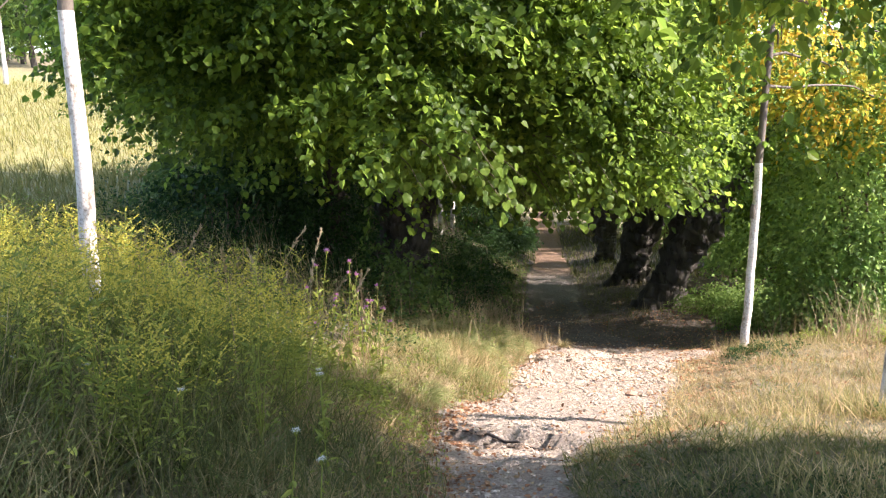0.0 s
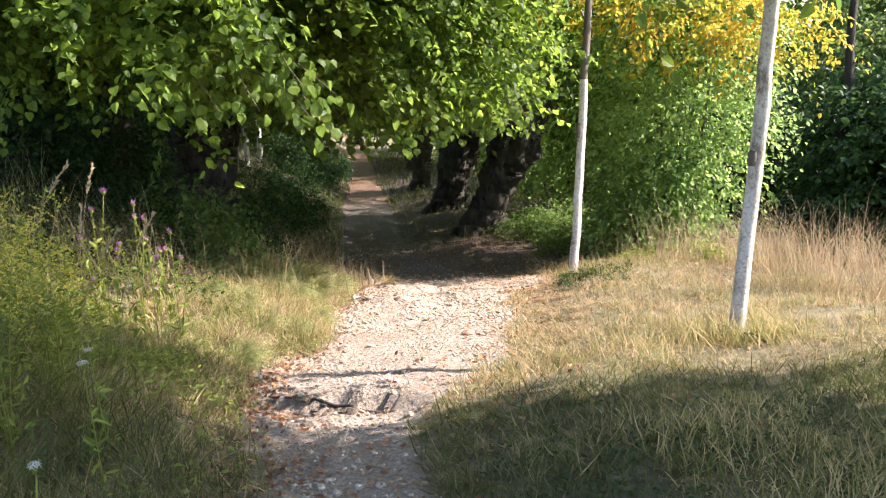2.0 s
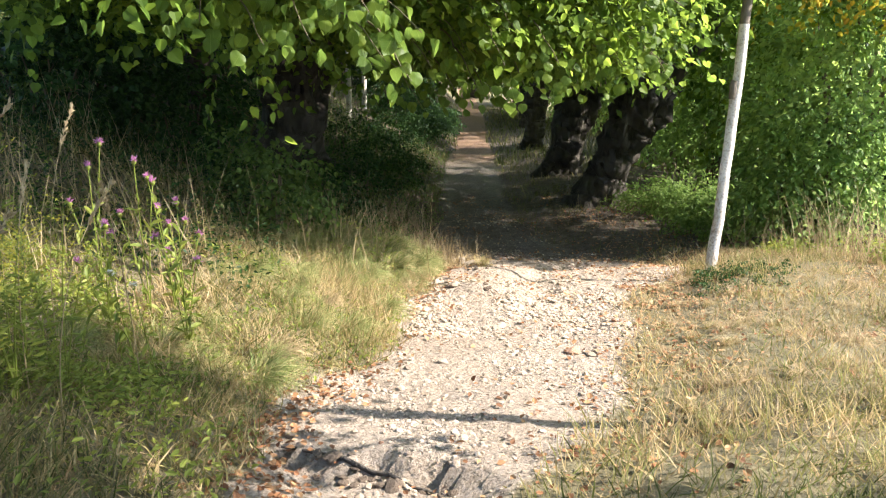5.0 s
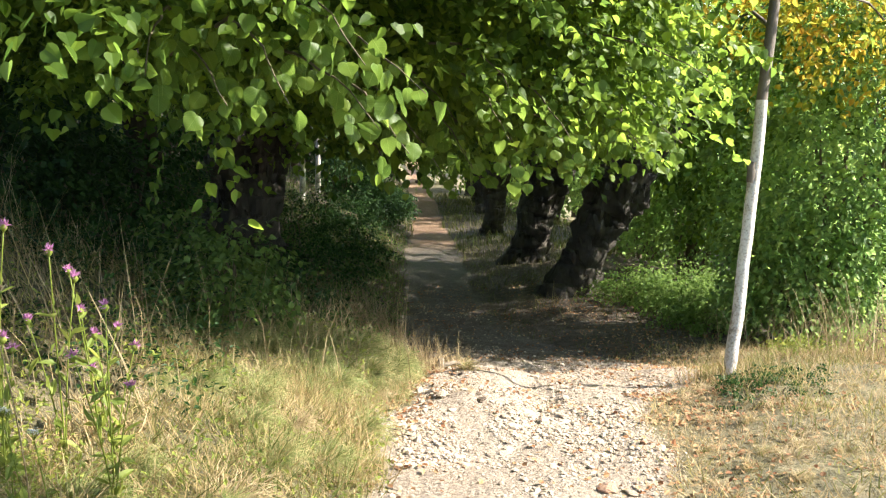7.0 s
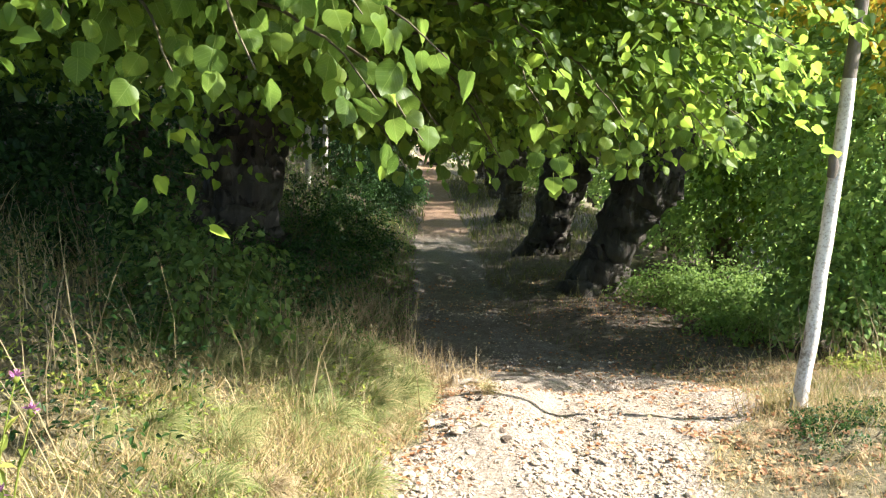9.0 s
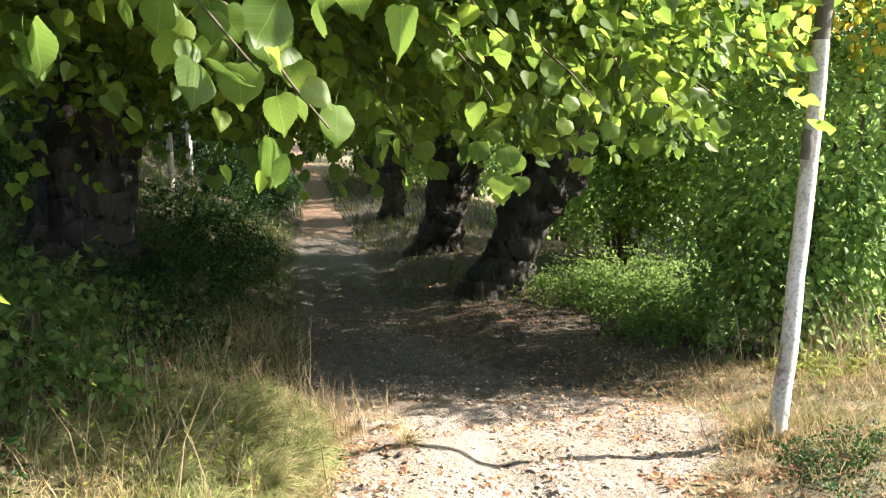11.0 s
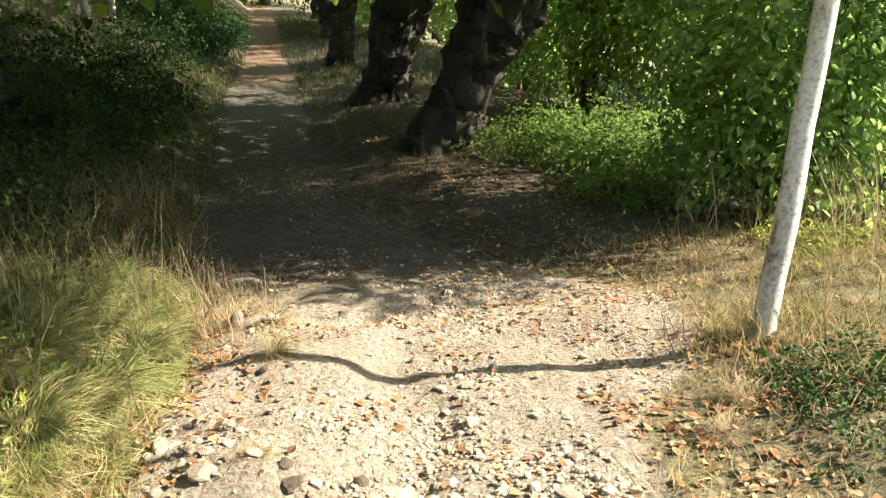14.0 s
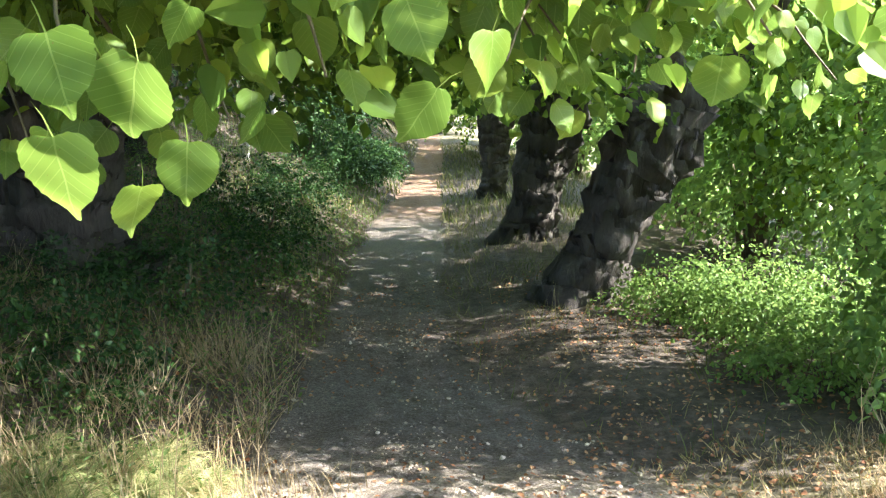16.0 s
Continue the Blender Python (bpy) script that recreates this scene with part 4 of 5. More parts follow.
def grass(name, n, region, height, width, mat, label, density=None, lean=0.28, taper=None, arch=1.0):
    """Blades as one sheet of stuff: n blades over the region (x0, x1, y0, y1), kept where density(x, y) says."""
    x, y = rng.uniform(region[0], region[1], n), rng.uniform(region[2], region[3], n)
    if density is not None:
        keep = rng.uniform(0, 1, n) < density(x, y)
        x, y = x[keep], y[keep]
    n = len(x)
    z = ground_z(x, y) - 0.01
    tuft = 1 + 0.45 * lumps(x, y, 0.8, 1) + 0.3 * lumps(x, y, 0.31, 4)
    h = height * np.clip(tuft, 0.35, 2) * rng.uniform(0.55, 1.25, n)
    if taper is not None:
        h = h * taper(x, y)
    up = np.stack([rng.normal(0, lean, n) - 0.08 + 0.25 * lumps(x, y, 0.9, 8), rng.normal(0, lean, n) + 0.25 * lumps(x, y, 0.8, 11), np.ones(n)], -1)
    fw = rng.normal(0, 1, (n, 3))
    a = unit(up)
    nn = unit(fw - (fw * a).sum(-1, keepdims=True) * a)
    s = np.cross(a, nn)
    tv, tf = BLADE
    w = width * rng.uniform(0.6, 1.4, n)
    v = np.stack([x, y, z], -1)[:, None, :] + (w[:, None] * tv[None, :, 0])[..., None] * s[:, None, :] + (h[:, None] * tv[None, :, 1])[..., None] * a[:, None, :] + (h[:, None] * tv[None, :, 2] * arch)[..., None] * nn[:, None, :]
    tri = np.array([[0, 1, 3], [0, 3, 2], [2, 3, 5], [2, 5, 4], [4, 5, 6]])
    f = (tri[None] + (np.arange(n) * 7)[:, None, None]).reshape(-1, 3)
    return tagged(new(name, quick_mesh(name, v.reshape(-1, 3), f, 3, mat)), label, "grass", kind="stuff")


def off_path(x, y):
    return np.clip(1 - path_mask(x, y) * 1.15, 0, 1)


def sunny_verge(x, y):
    """Where the verge lies outside the old lime's deep shade; pale dry grass is thinned elsewhere to keep that shade
    dark.
    """
    return np.where(y < 6.6, 1.0, smooth(-0.3, 0.15, x - np.interp(y, [6.6, 7.0, 7.8, 9.0, 10.3, 11.2], [-1.5, -0.85, -0.55, -0.15, -0.3, -0.2])))


def side_left(x, y):
    return x < np.interp(y, LEFT_Y, LEFT_X) + 0.1


# Green grass for shaded places; part of the shade is in this dark colour.
SHADEGRASS = leaf_mat("shaded_grass_blade", [(0.05, (0.04, 0.062, 0.014)), (0.4, (0.085, 0.105, 0.028)), (0.65, (0.15, 0.15, 0.05)), (0.9, (0.33, 0.27, 0.13))], 1.4, 0.35, 0.6)
grass("shaded_grass", 26000, (-3.6, 0.0, 1.6, 5.0), 0.36, 0.006, SHADEGRASS, "green meadow grass, its shade put into the dark colour", lean=0.5, density=lambda x, y: off_path(x, y) * side_left(x, y) * smooth(5.0, 4.4, y + 0.3 * x) * np.clip(0.62 + 0.75 * lumps(x, y, 0.36, 52), 0.08, 1), taper=lambda x, y: 0.35 + smooth(0.1, 1.6, np.interp(y, LEFT_Y, LEFT_X) - x), arch=1.7)
grass("tall_grass", 76000, (-6.5, 0.6, 0.6, 11.5), 0.36, 0.006, GREENGRASS, "tall green and straw-coloured meadow grass beside the path", lean=0.42, density=lambda x, y: off_path(x, y) * side_left(x, y) * (1 - 0.9 * smooth(8.0, 8.6, y) * smooth(-1.8, -1.0, x)) * (1 - 0.8 * smooth(7.0, 7.8, y) * smooth(-0.5, -1.1, x)) * (1 - 0.85 * smooth(4.9, 4.3, y + 0.3 * x)) * np.clip(0.62 + 0.75 * lumps(x, y, 0.36, 51), 0.08, 1) * smooth(-0.05, 0.35, np.interp(y, LEFT_Y, LEFT_X) - x), taper=lambda x, y: (1 - 0.35 * smooth(8.2, 9, y)) * (1 - 0.55 * smooth(5.6, 6.3, y) * smooth(8.8, 8.2, y)) * (0.3 + 1.1 * smooth(0.1 + 1.3 * smooth(5.2, 6.2, y) * smooth(8.8, 8.2, y), 2.1, np.interp(y, LEFT_Y, LEFT_X) - x)), arch=1.5)
grass("verge_grass", 30000, (-1.2, 0.8, 2.0, 10.8), 0.12, 0.0055, GRASS, "dry tufted grass along the edge of the path", lean=0.9, density=lambda x, y: off_path(x, y) * side_left(x, y))
grass("dry_grass", 60000, (0.5, 5.2, 2.4, 11.3), 0.085, 0.0055, GRASS, "short dry sunburnt grass", lean=0.95, density=lambda x, y: (0.3 + 0.7 * smooth(4.3, 4.9, y)) * off_path(x, y) * (~side_left(x, y)) * np.clip(0.65 + 0.4 * lumps(x, y, 1.1, 6), 0.1, 1))
grass("shade_lawn", 34000, (0.5, 4.8, 1.8, 4.9), 0.11, 0.0055, SHADEGRASS, "short green grass in the shade, darkened by its colour", lambda x, y: off_path(x, y) * (~side_left(x, y)) * smooth(4.9, 4.2, y), lean=0.8)
grass("tall_dry_grass", 9500, (3.2, 6.6, 5.0, 11.3), 0.52, 0.006, STRAW, "tall straw-coloured grass in front of the hedge", lambda x, y: smooth(3.7, 4.4, x + 0.1 * (y - 9)) * np.clip(0.5 + 0.6 * lumps(x, y, 1.0, 3), 0, 1))
# Under the limes and beyond, the dark blade colour stands in for shade.
grass("shade_grass", 42000, (-3.4, 4.2, 10.2, 22), 0.22, 0.006, SHADEGRASS, "sparse grass under the limes, coloured dark for their shade", lambda x, y: off_path(x, y) * np.clip(0.7 + 0.4 * lumps(x, y, 1.3, 2), 0, 1) * np.where((x > 1.5) & (y < 22), 0.08, 0.5))
grass("far_grass", 16000, (-5, 8, 20, 50), 0.2, 0.02, SHADEGRASS, "grass along the distant path, shade put into its colour", off_path)
grass("meadow_grass", 60000, (-32, -4.0, -2, 45), 0.32, 0.022, MEADOW, "sunlit yellow meadow grass", lambda x, y: np.clip(1.2 - (-x) / 40, 0.3, 1))
grass("dry_tufts", 15000, (1.2, 5.4, 4.6, 11.4), 0.1, 0.0045, STRAW, "tufts of bleached dry grass", lambda x, y: (1 - path_mask(x - 0.25, y)) * (~side_left(x, y)) * smooth(0.0, 0.45, lumps(x, y, 0.9, 14) + 0.25 * smooth(8, 10, y)), lean=0.4)
grass("green_tufts", 14000, (0.7, 5.2, 3.0, 10.4), 0.13, 0.005, GREENGRASS, "green tufts in the dry grass", lambda x, y: (1 - path_mask(x, y)) * (~side_left(x, y)) * smooth(-0.1, 0.4, lumps(x, y, 0.7, 24)), lean=0.5)
grass("dry_tufts", 22000, (-3.2, 0.4, 5.5, 9.2), 0.13, 0.0045, GRASS, "bleached dry grass on the sunny verge", lambda x, y: side_left(x, y) * off_path(x, y) * (0.1 + 0.9 * sunny_verge(x, y)) * np.clip(0.5 + 0.9 * lumps(x, y, 0.9, 15), 0, 1), lean=0.6)
def herb_leaves(n, region, top, name, label, mat, size, density):
    """Small leaves of low weeds through the grass."""
    x, y = rng.uniform(region[0], region[1], n), rng.uniform(region[2], region[3], n)
    k = rng.uniform(0, 1, n) < density(x, y)
    x, y = x[k], y[k]
    h = top * (1 - 0.6 * smooth(5.3, 6.2, y) * smooth(9.5, 8.0, y) * smooth(-3.2, -2.2, x)) * rng.uniform(0.05, 1, len(x)) * np.clip(0.7 + 0.5 * lumps(x, y, 0.9, 17), 0.2, 1.3) * (0.45 + 0.75 * smooth(0.1, 1.4, np.interp(y, LEFT_Y, LEFT_X) - x))
    p = np.stack([x, y, ground_z(x, y) + h], -1)
    v, f = scatter((OVAL[0] * [0.6, 1, 1], OVAL[1]), p, rng.normal(0, 1, p.shape) * [1, 1, 0.6], rng.normal(0, 0.5, p.shape) + [0, 0, 1], rng.uniform(0.5, 1.3, len(x)) * size)
    return tagged(new(name, quick_mesh(name, v, f, 4, mat)), label, "weeds", kind="stuff")


herb_leaves(44000, (-5.0, 0.3, 1.5, 9.5), 0.5, "meadow_weeds", "small-leaved green weeds through the meadow grass", HERB, 0.034, lambda x, y: side_left(x, y) * off_path(x, y) * (0.3 + 0.7 * smooth(4.2, 4.9, y + 0.3 * x)) * np.clip(0.45 + 0.9 * lumps(x, y, 1.2, 18), 0, 1))
herb_leaves(20000, (-2.6, -0.55, 5.3, 7.1), 0.5, "sunny_weeds", "bright bushy weeds on the sunny verge", HERB, 0.03, lambda x, y: np.clip(0.6 + 0.9 * lumps(x, y, 0.7, 27), 0, 1))
# Both sheets of weeds carry the lime's shade in a darker leaf colour.
herb_leaves(16000, (-4.2, -0.6, 7.2, 11), 0.55, "shade_weeds", "leafy weeds under the old lime, shade put into their colour", DARKLEAF, 0.045, lambda x, y: side_left(x, y) * smooth(7.0, 8.0, y) * np.clip(0.6 + 0.8 * lumps(x, y, 0.7, 71), 0, 1))
herb_leaves(30000, (-3.4, 1.2, 10.3, 24), 0.38, "shade_weeds", "weeds on the shaded bank, coloured darker for the shade", WOOD, 0.04, lambda x, y: side_left(x, y) * off_path(x, y))
grass("dry_stalks", 900, (-3.0, 0.5, 6.6, 10.8), 0.55, 0.005, STRAW, "thin straw-coloured dry grass stalks", lambda x, y: side_left(x, y) * off_path(x, y) * smooth(0.7, 1.4, np.interp(y, LEFT_Y, LEFT_X) - x + 0.9 * smooth(8.0, 8.8, y)), lean=0.16)
grass("soft_grass", 9000, (-1.3, 0.62, 8.2, 10.8), 0.14, 0.004, TUFTGRASS, "soft low green grass", lambda x, y: side_left(x, y) * off_path(x, y) * np.clip(0.55 + 0.8 * lumps(x, y, 0.6, 12), 0, 1), lean=0.95, arch=2.0)
grass("ledge_grass", 520, (0.35, 1.2, 9.9, 11.2), 0.26, 0.004, STRAW, "thin dry grass on the ledge across the path", lambda x, y: smooth(1.3, 0.6, x), lean=0.2)
grass("trunk_grass", 2600, (2.2, 3.5, 4.7, 6.0), 0.26, 0.005, GREENGRASS, "dark green grass round the foot of the young tree", lambda x, y: smooth(0.55, 0.1, np.hypot(x - 2.61, y - 5.38)), lean=0.4)
grass("trunk_grass", 1500, (2.3, 3.7, 8.3, 9.6), 0.15, 0.005, GRASS, "dry grass round the foot of the young tree", lambda x, y: smooth(0.65, 0.1, np.hypot(x - 3.0, y - 9.0)), lean=0.4)

grass("shade_tufts", 9000, (1.3, 4.6, 2.2, 4.3), 0.13, 0.006, GREENGRASS, "thick dark green grass in the shade", lambda x, y: (1 - path_mask(x - 0.3, y)) * smooth(4.3, 3.7, y + 0.2 * lumps(x, y, 0.6, 8)), lean=0.6)
# Green herbs whose dark colour deepens the shade on the lawn.
herb_leaves(18000, (0.7, 4.6, 1.8, 4.4), 0.12, "shade_herbs", "low green herbs, part of the shade put into their dark colour", DARKLEAF, 0.024, lambda x, y: (1 - path_mask(x - 0.15, y)) * smooth(4.4, 3.8, y) * np.clip(0.5 + 0.8 * lumps(x, y, 0.5, 33), 0, 1))

grass("low_shade_grass", 9000, (1.8, 4.0, 10.9, 24), 0.12, 0.006, SHADEGRASS, "low sparse grass on the shaded soil, coloured dark as shade", lambda x, y: off_path(x, y) * (0.25 + 0.75 * smooth(13, 15.5, y)) * np.clip(0.4 + 0.9 * lumps(x, y, 0.8, 44), 0, 1), lean=0.6)
herb_leaves(8000, (3.2, 5.4, 8.9, 11.2), 0.6, "verge_weeds", "yellow-green leafy weeds in front of the hedge", HERB, 0.05, lambda x, y: smooth(3.5, 4.1, x) * smooth(-0.1, 0.4, lumps(x, y, 0.8, 46)))
grass("bank_grass", 7500, (-1.8, 0.75, 10.2, 13.6), 0.3, 0.0045, STRAW, "dry straw-coloured grass on the shaded bank", lambda x, y: side_left(x, y) * off_path(x, y) * np.clip(0.3 + 0.9 * lumps(x, y, 0.8, 35), 0, 1), lean=0.5, arch=1.3)

# ---- near boughs of the old lime, leaf by leaf ----
def big_leaf(seed):
    """Heart-shaped toothed lime leaf, 1 long, with a cupped blade, a drooping tip and its stalk."""
    r = np.random.default_rng(seed)
    half = [(0.0, 0.0), (0.2, -0.045), (0.4, 0.0), (0.52, 0.13), (0.57, 0.3), (0.56, 0.47), (0.48, 0.65), (0.33, 0.81), (0.13, 0.94), (0.0, 1.15)]
    mid = [0.0, 0.02, 0.1, 0.2, 0.34, 0.5, 0.66, 0.81, 0.93, 1.1]
    ks = np.linspace(0, 9, 28)
    half = [(np.interp(k, range(10), [h[0] for h in half]) * (1.0 if 0 < i < 27 and i % 2 else 0.965), np.interp(k, range(10), [h[1] for h in half])) for i, k in enumerate(ks)]
    mid = [float(np.interp(k, range(10), mid)) for k in ks]
    bm = bmesh.new()
    curl, tw = r.uniform(0.0, 0.26), r.uniform(-0.32, 0.32)

    def lift(x, y):
        return curl * abs(x) - 0.35 * curl * (x * 2) ** 2 - 0.22 * max(0, y - 0.35) ** 2 + tw * x * y * 3 + 0.02 * math.sin(9 * y + 5 * x)

    spine = [bm.verts.new((0, y, lift(0, y))) for y in mid]
    for sgn in (-1, 1):
        rim = [bm.verts.new((sgn * x * (1 + (0.07 if sgn > 0 else -0.03) * math.sin(3 * y + seed) + r.uniform(-0.02, 0.02)), y + r.uniform(-0.008, 0.008), lift(sgn * x, y))) for x, y in half[1:-1]]
        mids = [bm.verts.new((sgn * x * 0.52, (y + m) / 2, lift(sgn * x * 0.52, (y + m) / 2) + 0.012)) for (x, y), m in zip(half[1:-1], mid[1:-1])]
        for i in range(len(rim) - 1):
            bm.faces.new([rim[i], rim[i + 1], mids[i + 1], mids[i]][::sgn])
            bm.faces.new([mids[i], mids[i + 1], spine[i + 2], spine[i + 1]][::sgn])
        bm.faces.new([spine[0], rim[0], mids[0], spine[1]][::sgn])
        bm.faces.new([rim[-1], spine[-1], spine[-2], mids[-1]][::sgn])
    a = [bm.verts.new(c) for c in ((-0.012, 0.0, 0.004), (0.012, 0.0, 0.004), (0.01, -0.28, 0.12), (-0.01, -0.28, 0.12), (0, -0.5, 0.3))]
    bm.faces.new(a[:4])
    bm.faces.new((a[3], a[2], a[4]))
    for f in bm.faces:
        f.smooth = True
    me = bpy.data.meshes.new("leaf")
    bm.to_mesh(me)
    bm.free()
    me.materials.append(LIME_ONE)
    return me


BIG = [big_leaf(i) for i in range(5)]


def hang_leaf(parent, at, along, normal, size):
    a = Vector(along).normalized()
    n = Vector(normal)
    n = (n - a * n.dot(a)).normalized()
    s = a.cross(n)
    ob = new("leaf", BIG[rng.integers(0, 5)])
    ob.parent = parent
    m = Matrix.Identity(4)
    for r in range(3):
        m[r][0], m[r][1], m[r][2], m[r][3] = s[r] * size, a[r] * size, n[r] * size, at[r]
    ob.matrix_basis = m
    return ob


def leafy_bough(start, end, n, size, spread, sag=0.12, extra=()):
    """A twig of the old lime from start to end, its leaves hanging to both sides; extra: leaves set singly at (x, y, z, size)."""
    a, b = np.array(start) - off, np.array(end) - off
    line = bend(a, b, 10, (0, 0, sag), 0.008)
    limb = part("bough", quads_mesh("bough", [tube(line, np.linspace(0.011, 0.0025, 10), 6, 0.03)], TWIG), old_lime)
    d = unit(b - a)
    side = unit(np.cross(d, [0, 0, 1.0]))
    n = n if extra else int(n * 1.5)
    for i in range(n):
        u = 0.12 + 0.88 * (i + rng.uniform(0, 0.8)) / n
        q = np.array([np.interp(u * 9, range(10), line[:, c]) for c in range(3)])
        sg = (1 if i % 2 else -1) * rng.uniform(0.2, 1.0)
        q = q + side * sg * spread + np.array([0, 0, -rng.uniform(0.0, 0.9) * spread])
        al = side * sg * 0.5 + d * 0.3 + rng.normal(0, 0.25, 3) + np.array([0, 0, -0.9])
        hang_leaf(limb, q, al, np.array([0.15, -0.25, 0.5]) + rng.normal(0, 0.55, 3), size * rng.uniform(0.65, 1.2))
    for x, y, z, sz in extra:
        q = np.array([x, y, z]) - off
        sz = sz * 0.76
        hang_leaf(limb, q + [0, 0, sz * 0.45], np.array([0, 0, -1.0]) + rng.normal(0, 0.34, 3), np.array([0.1, -0.9, 0.35]) + rng.normal(0, 0.4, 3), sz)


leafy_bough((0.7, 9.3, 0.75), (0.98, 8.2, 0.36), 12, 0.085, 0.09, 0.1, ((1.03, 8.2, 0.17, 0.095), (1.02, 8.21, 0.075, 0.1), (1.09, 8.26, 0.14, 0.1), (1.12, 8.3, 0.06, 0.08), (1.06, 8.33, 0.01, 0.075), (1.09, 8.5, 0.2, 0.07), (0.93, 8.15, 0.2, 0.09)))
leafy_bough((1.1, 9.6, 0.7), (1.36, 8.28, 0.36), 14, 0.08, 0.09, 0.1, ((1.35, 8.3, 0.2, 0.085), (1.38, 8.3, 0.11, 0.085), (1.43, 8.24, 0.17, 0.08), (1.41, 8.2, 0.25, 0.08), (1.3, 8.35, 0.25, 0.08)))
leafy_bough((1.5, 9.9, 0.75), (1.9, 8.6, 0.28), 18, 0.075, 0.1, 0.1, ((1.85, 8.58, 0.2, 0.075), (1.94, 8.6, 0.16, 0.075), (1.78, 8.6, 0.27, 0.07)))
leafy_bough((0.8, 10.4, 0.6), (1.12, 9.2, 0.3), 26, 0.07, 0.12, 0.1)
leafy_bough((0.3, 10.0, 0.75), (0.75, 8.9, 0.4), 24, 0.075, 0.13, 0.12)
leafy_bough((1.4, 10.6, 0.5), (1.75, 9.5, 0.15), 34, 0.07, 0.16, 0.1)
leafy_bough((1.5, 10.7, 0.7), (2.35, 9.7, 0.3), 38, 0.065, 0.17, 0.1)
leafy_bough((1.9, 11.0, 0.6), (2.75, 10.2, 0.25), 38, 0.065, 0.17, 0.1)
leafy_bough((1.3, 10.3, 0.55), (2.05, 9.3, 0.2), 34, 0.065, 0.16, 0.1)
leafy_bough((0.2, 10.6, 0.6), (0.9, 9.6, 0.3), 34, 0.07, 0.16, 0.1)
leafy_bough((-0.5, 9.8, 0.8), (0.1, 8.9, 0.45), 30, 0.075, 0.16, 0.1)
leafy_bough((-0.1, 9.6, 0.75), (0.5, 8.6, 0.3), 22, 0.075, 0.12, 0.12)
leafy_bough((-0.5, 8.3, 1.1), (0.42, 7.1, 0.66), 26, 0.085, 0.12, 0.12)
leafy_bough((-0.4, 8.2, 0.85), (0.22, 7.2, 0.5), 22, 0.085, 0.12, 0.1)
leafy_bough((-0.1, 8.3, 0.7), (0.36, 7.3, 0.38), 16, 0.08, 0.1, 0.1)
leafy_bough((-0.9, 8.3, 0.8), (-0.42, 7.1, 0.6), 20, 0.08, 0.13, 0.12)
leafy_bough((1.2, 9.9, 0.75), (2.3, 8.95, 0.27), 28, 0.075, 0.11, 0.12)
leafy_bough((0.9, 9.8, 0.6), (1.5, 9.0, 0.26), 22, 0.075, 0.12, 0.1)
leafy_bough((-0.5, 8.2, 1.2), (0.16, 6.8, 0.78), 26, 0.08, 0.14, 0.16)
leafy_bough((-0.6, 8.0, 0.95), (-0.15, 6.95, 0.62), 22, 0.08, 0.14, 0.14)
leafy_bough((-0.9, 8.4, 1.0), (-0.75, 7.1, 0.72), 22, 0.08, 0.14, 0.14)
leafy_bough((1.4, 9.6, 0.95), (2.25, 8.5, 0.72), 24, 0.075, 0.12, 0.12)
for a, b, k in (((0.35, 10.2, 0.35), (0.75, 9.45, -0.05), 26), ((0.55, 10.3, 0.4), (0.98, 9.3, -0.02), 26), ((-0.1, 10.4, 0.35), (0.42, 9.6, -0.12), 26), ((1.5, 10.4, 0.4), (1.72, 9.4, 0.04), 24), ((2.2, 10.6, 0.5), (2.62, 9.8, 0.0), 24),
                ((0.5, 9.6, 0.55), (0.85, 8.75, 0.12), 16), ((2.3, 10.2, 0.55), (1.85, 9.2, 0.08), 20), ((2.0, 10.0, 0.5), (1.55, 9.0, 0.12), 18), ((1.0, 9.7, 0.5), (1.22, 8.95, 0.1), 16), ((1.75, 9.8, 0.55), (2.05, 9.0, 0.16), 18)):
    leafy_bough(a, b, k, 0.075, 0.13, 0.1)
leafy_bough((0.6, 9.3, 0.9), (1.1, 8.45, 0.55), 20, 0.08, 0.12, 0.12)

# ---- grass tussocks ----
def tussock(label, mat, seed, reach, rise, n):
    """A clump of fine blades that rise from one root and arch over to all sides."""
    r = np.random.default_rng(seed)
    a = r.uniform(0, 2 * math.pi, n)
    length = reach * r.uniform(0.55, 1.2, n)
    tilt = np.abs(r.normal(0.55, 0.35, n))
    droop = r.uniform(0.9, 2.2, n)
    root_r = 0.11 * np.sqrt(r.uniform(0, 1, n))
    u = np.linspace(0, 1, 6)
    run = root_r[:, None] + length[:, None] * np.sin(tilt[:, None] + droop[:, None] * u / 2) * u
    up = rise * length[:, None] * np.cos(tilt[:, None] * 0.75 + droop[:, None] * u * 0.75) * u
    sway = a[:, None] + 0.7 * r.normal(0, 1, (n, 1)) * u
    mid = np.stack([run * np.cos(sway), run * np.sin(sway), np.maximum(up, -0.01)], -1)
    w = 0.002 * r.uniform(0.6, 1.5, n)[:, None] * (1 - 0.85 * u ** 2)
    side = np.stack([-np.sin(sway), np.cos(sway), 0.4 * np.ones_like(sway)], -1) * w[..., None]
    v = np.stack([mid - side, mid + side], 2).reshape(-1, 3)
    one = np.array([[2 * i, 2 * i + 1, 2 * i + 3, 2 * i + 2] for i in range(5)])
    f = (one[None] + (np.arange(n) * 12)[:, None, None]).reshape(-1, 4)
    t = thing("grass_tussock", (0, 0, -50), label, "grass", "grass tussocks")
    part("clump", quick_mesh("clump", v, f, 4, mat), t)
    return t


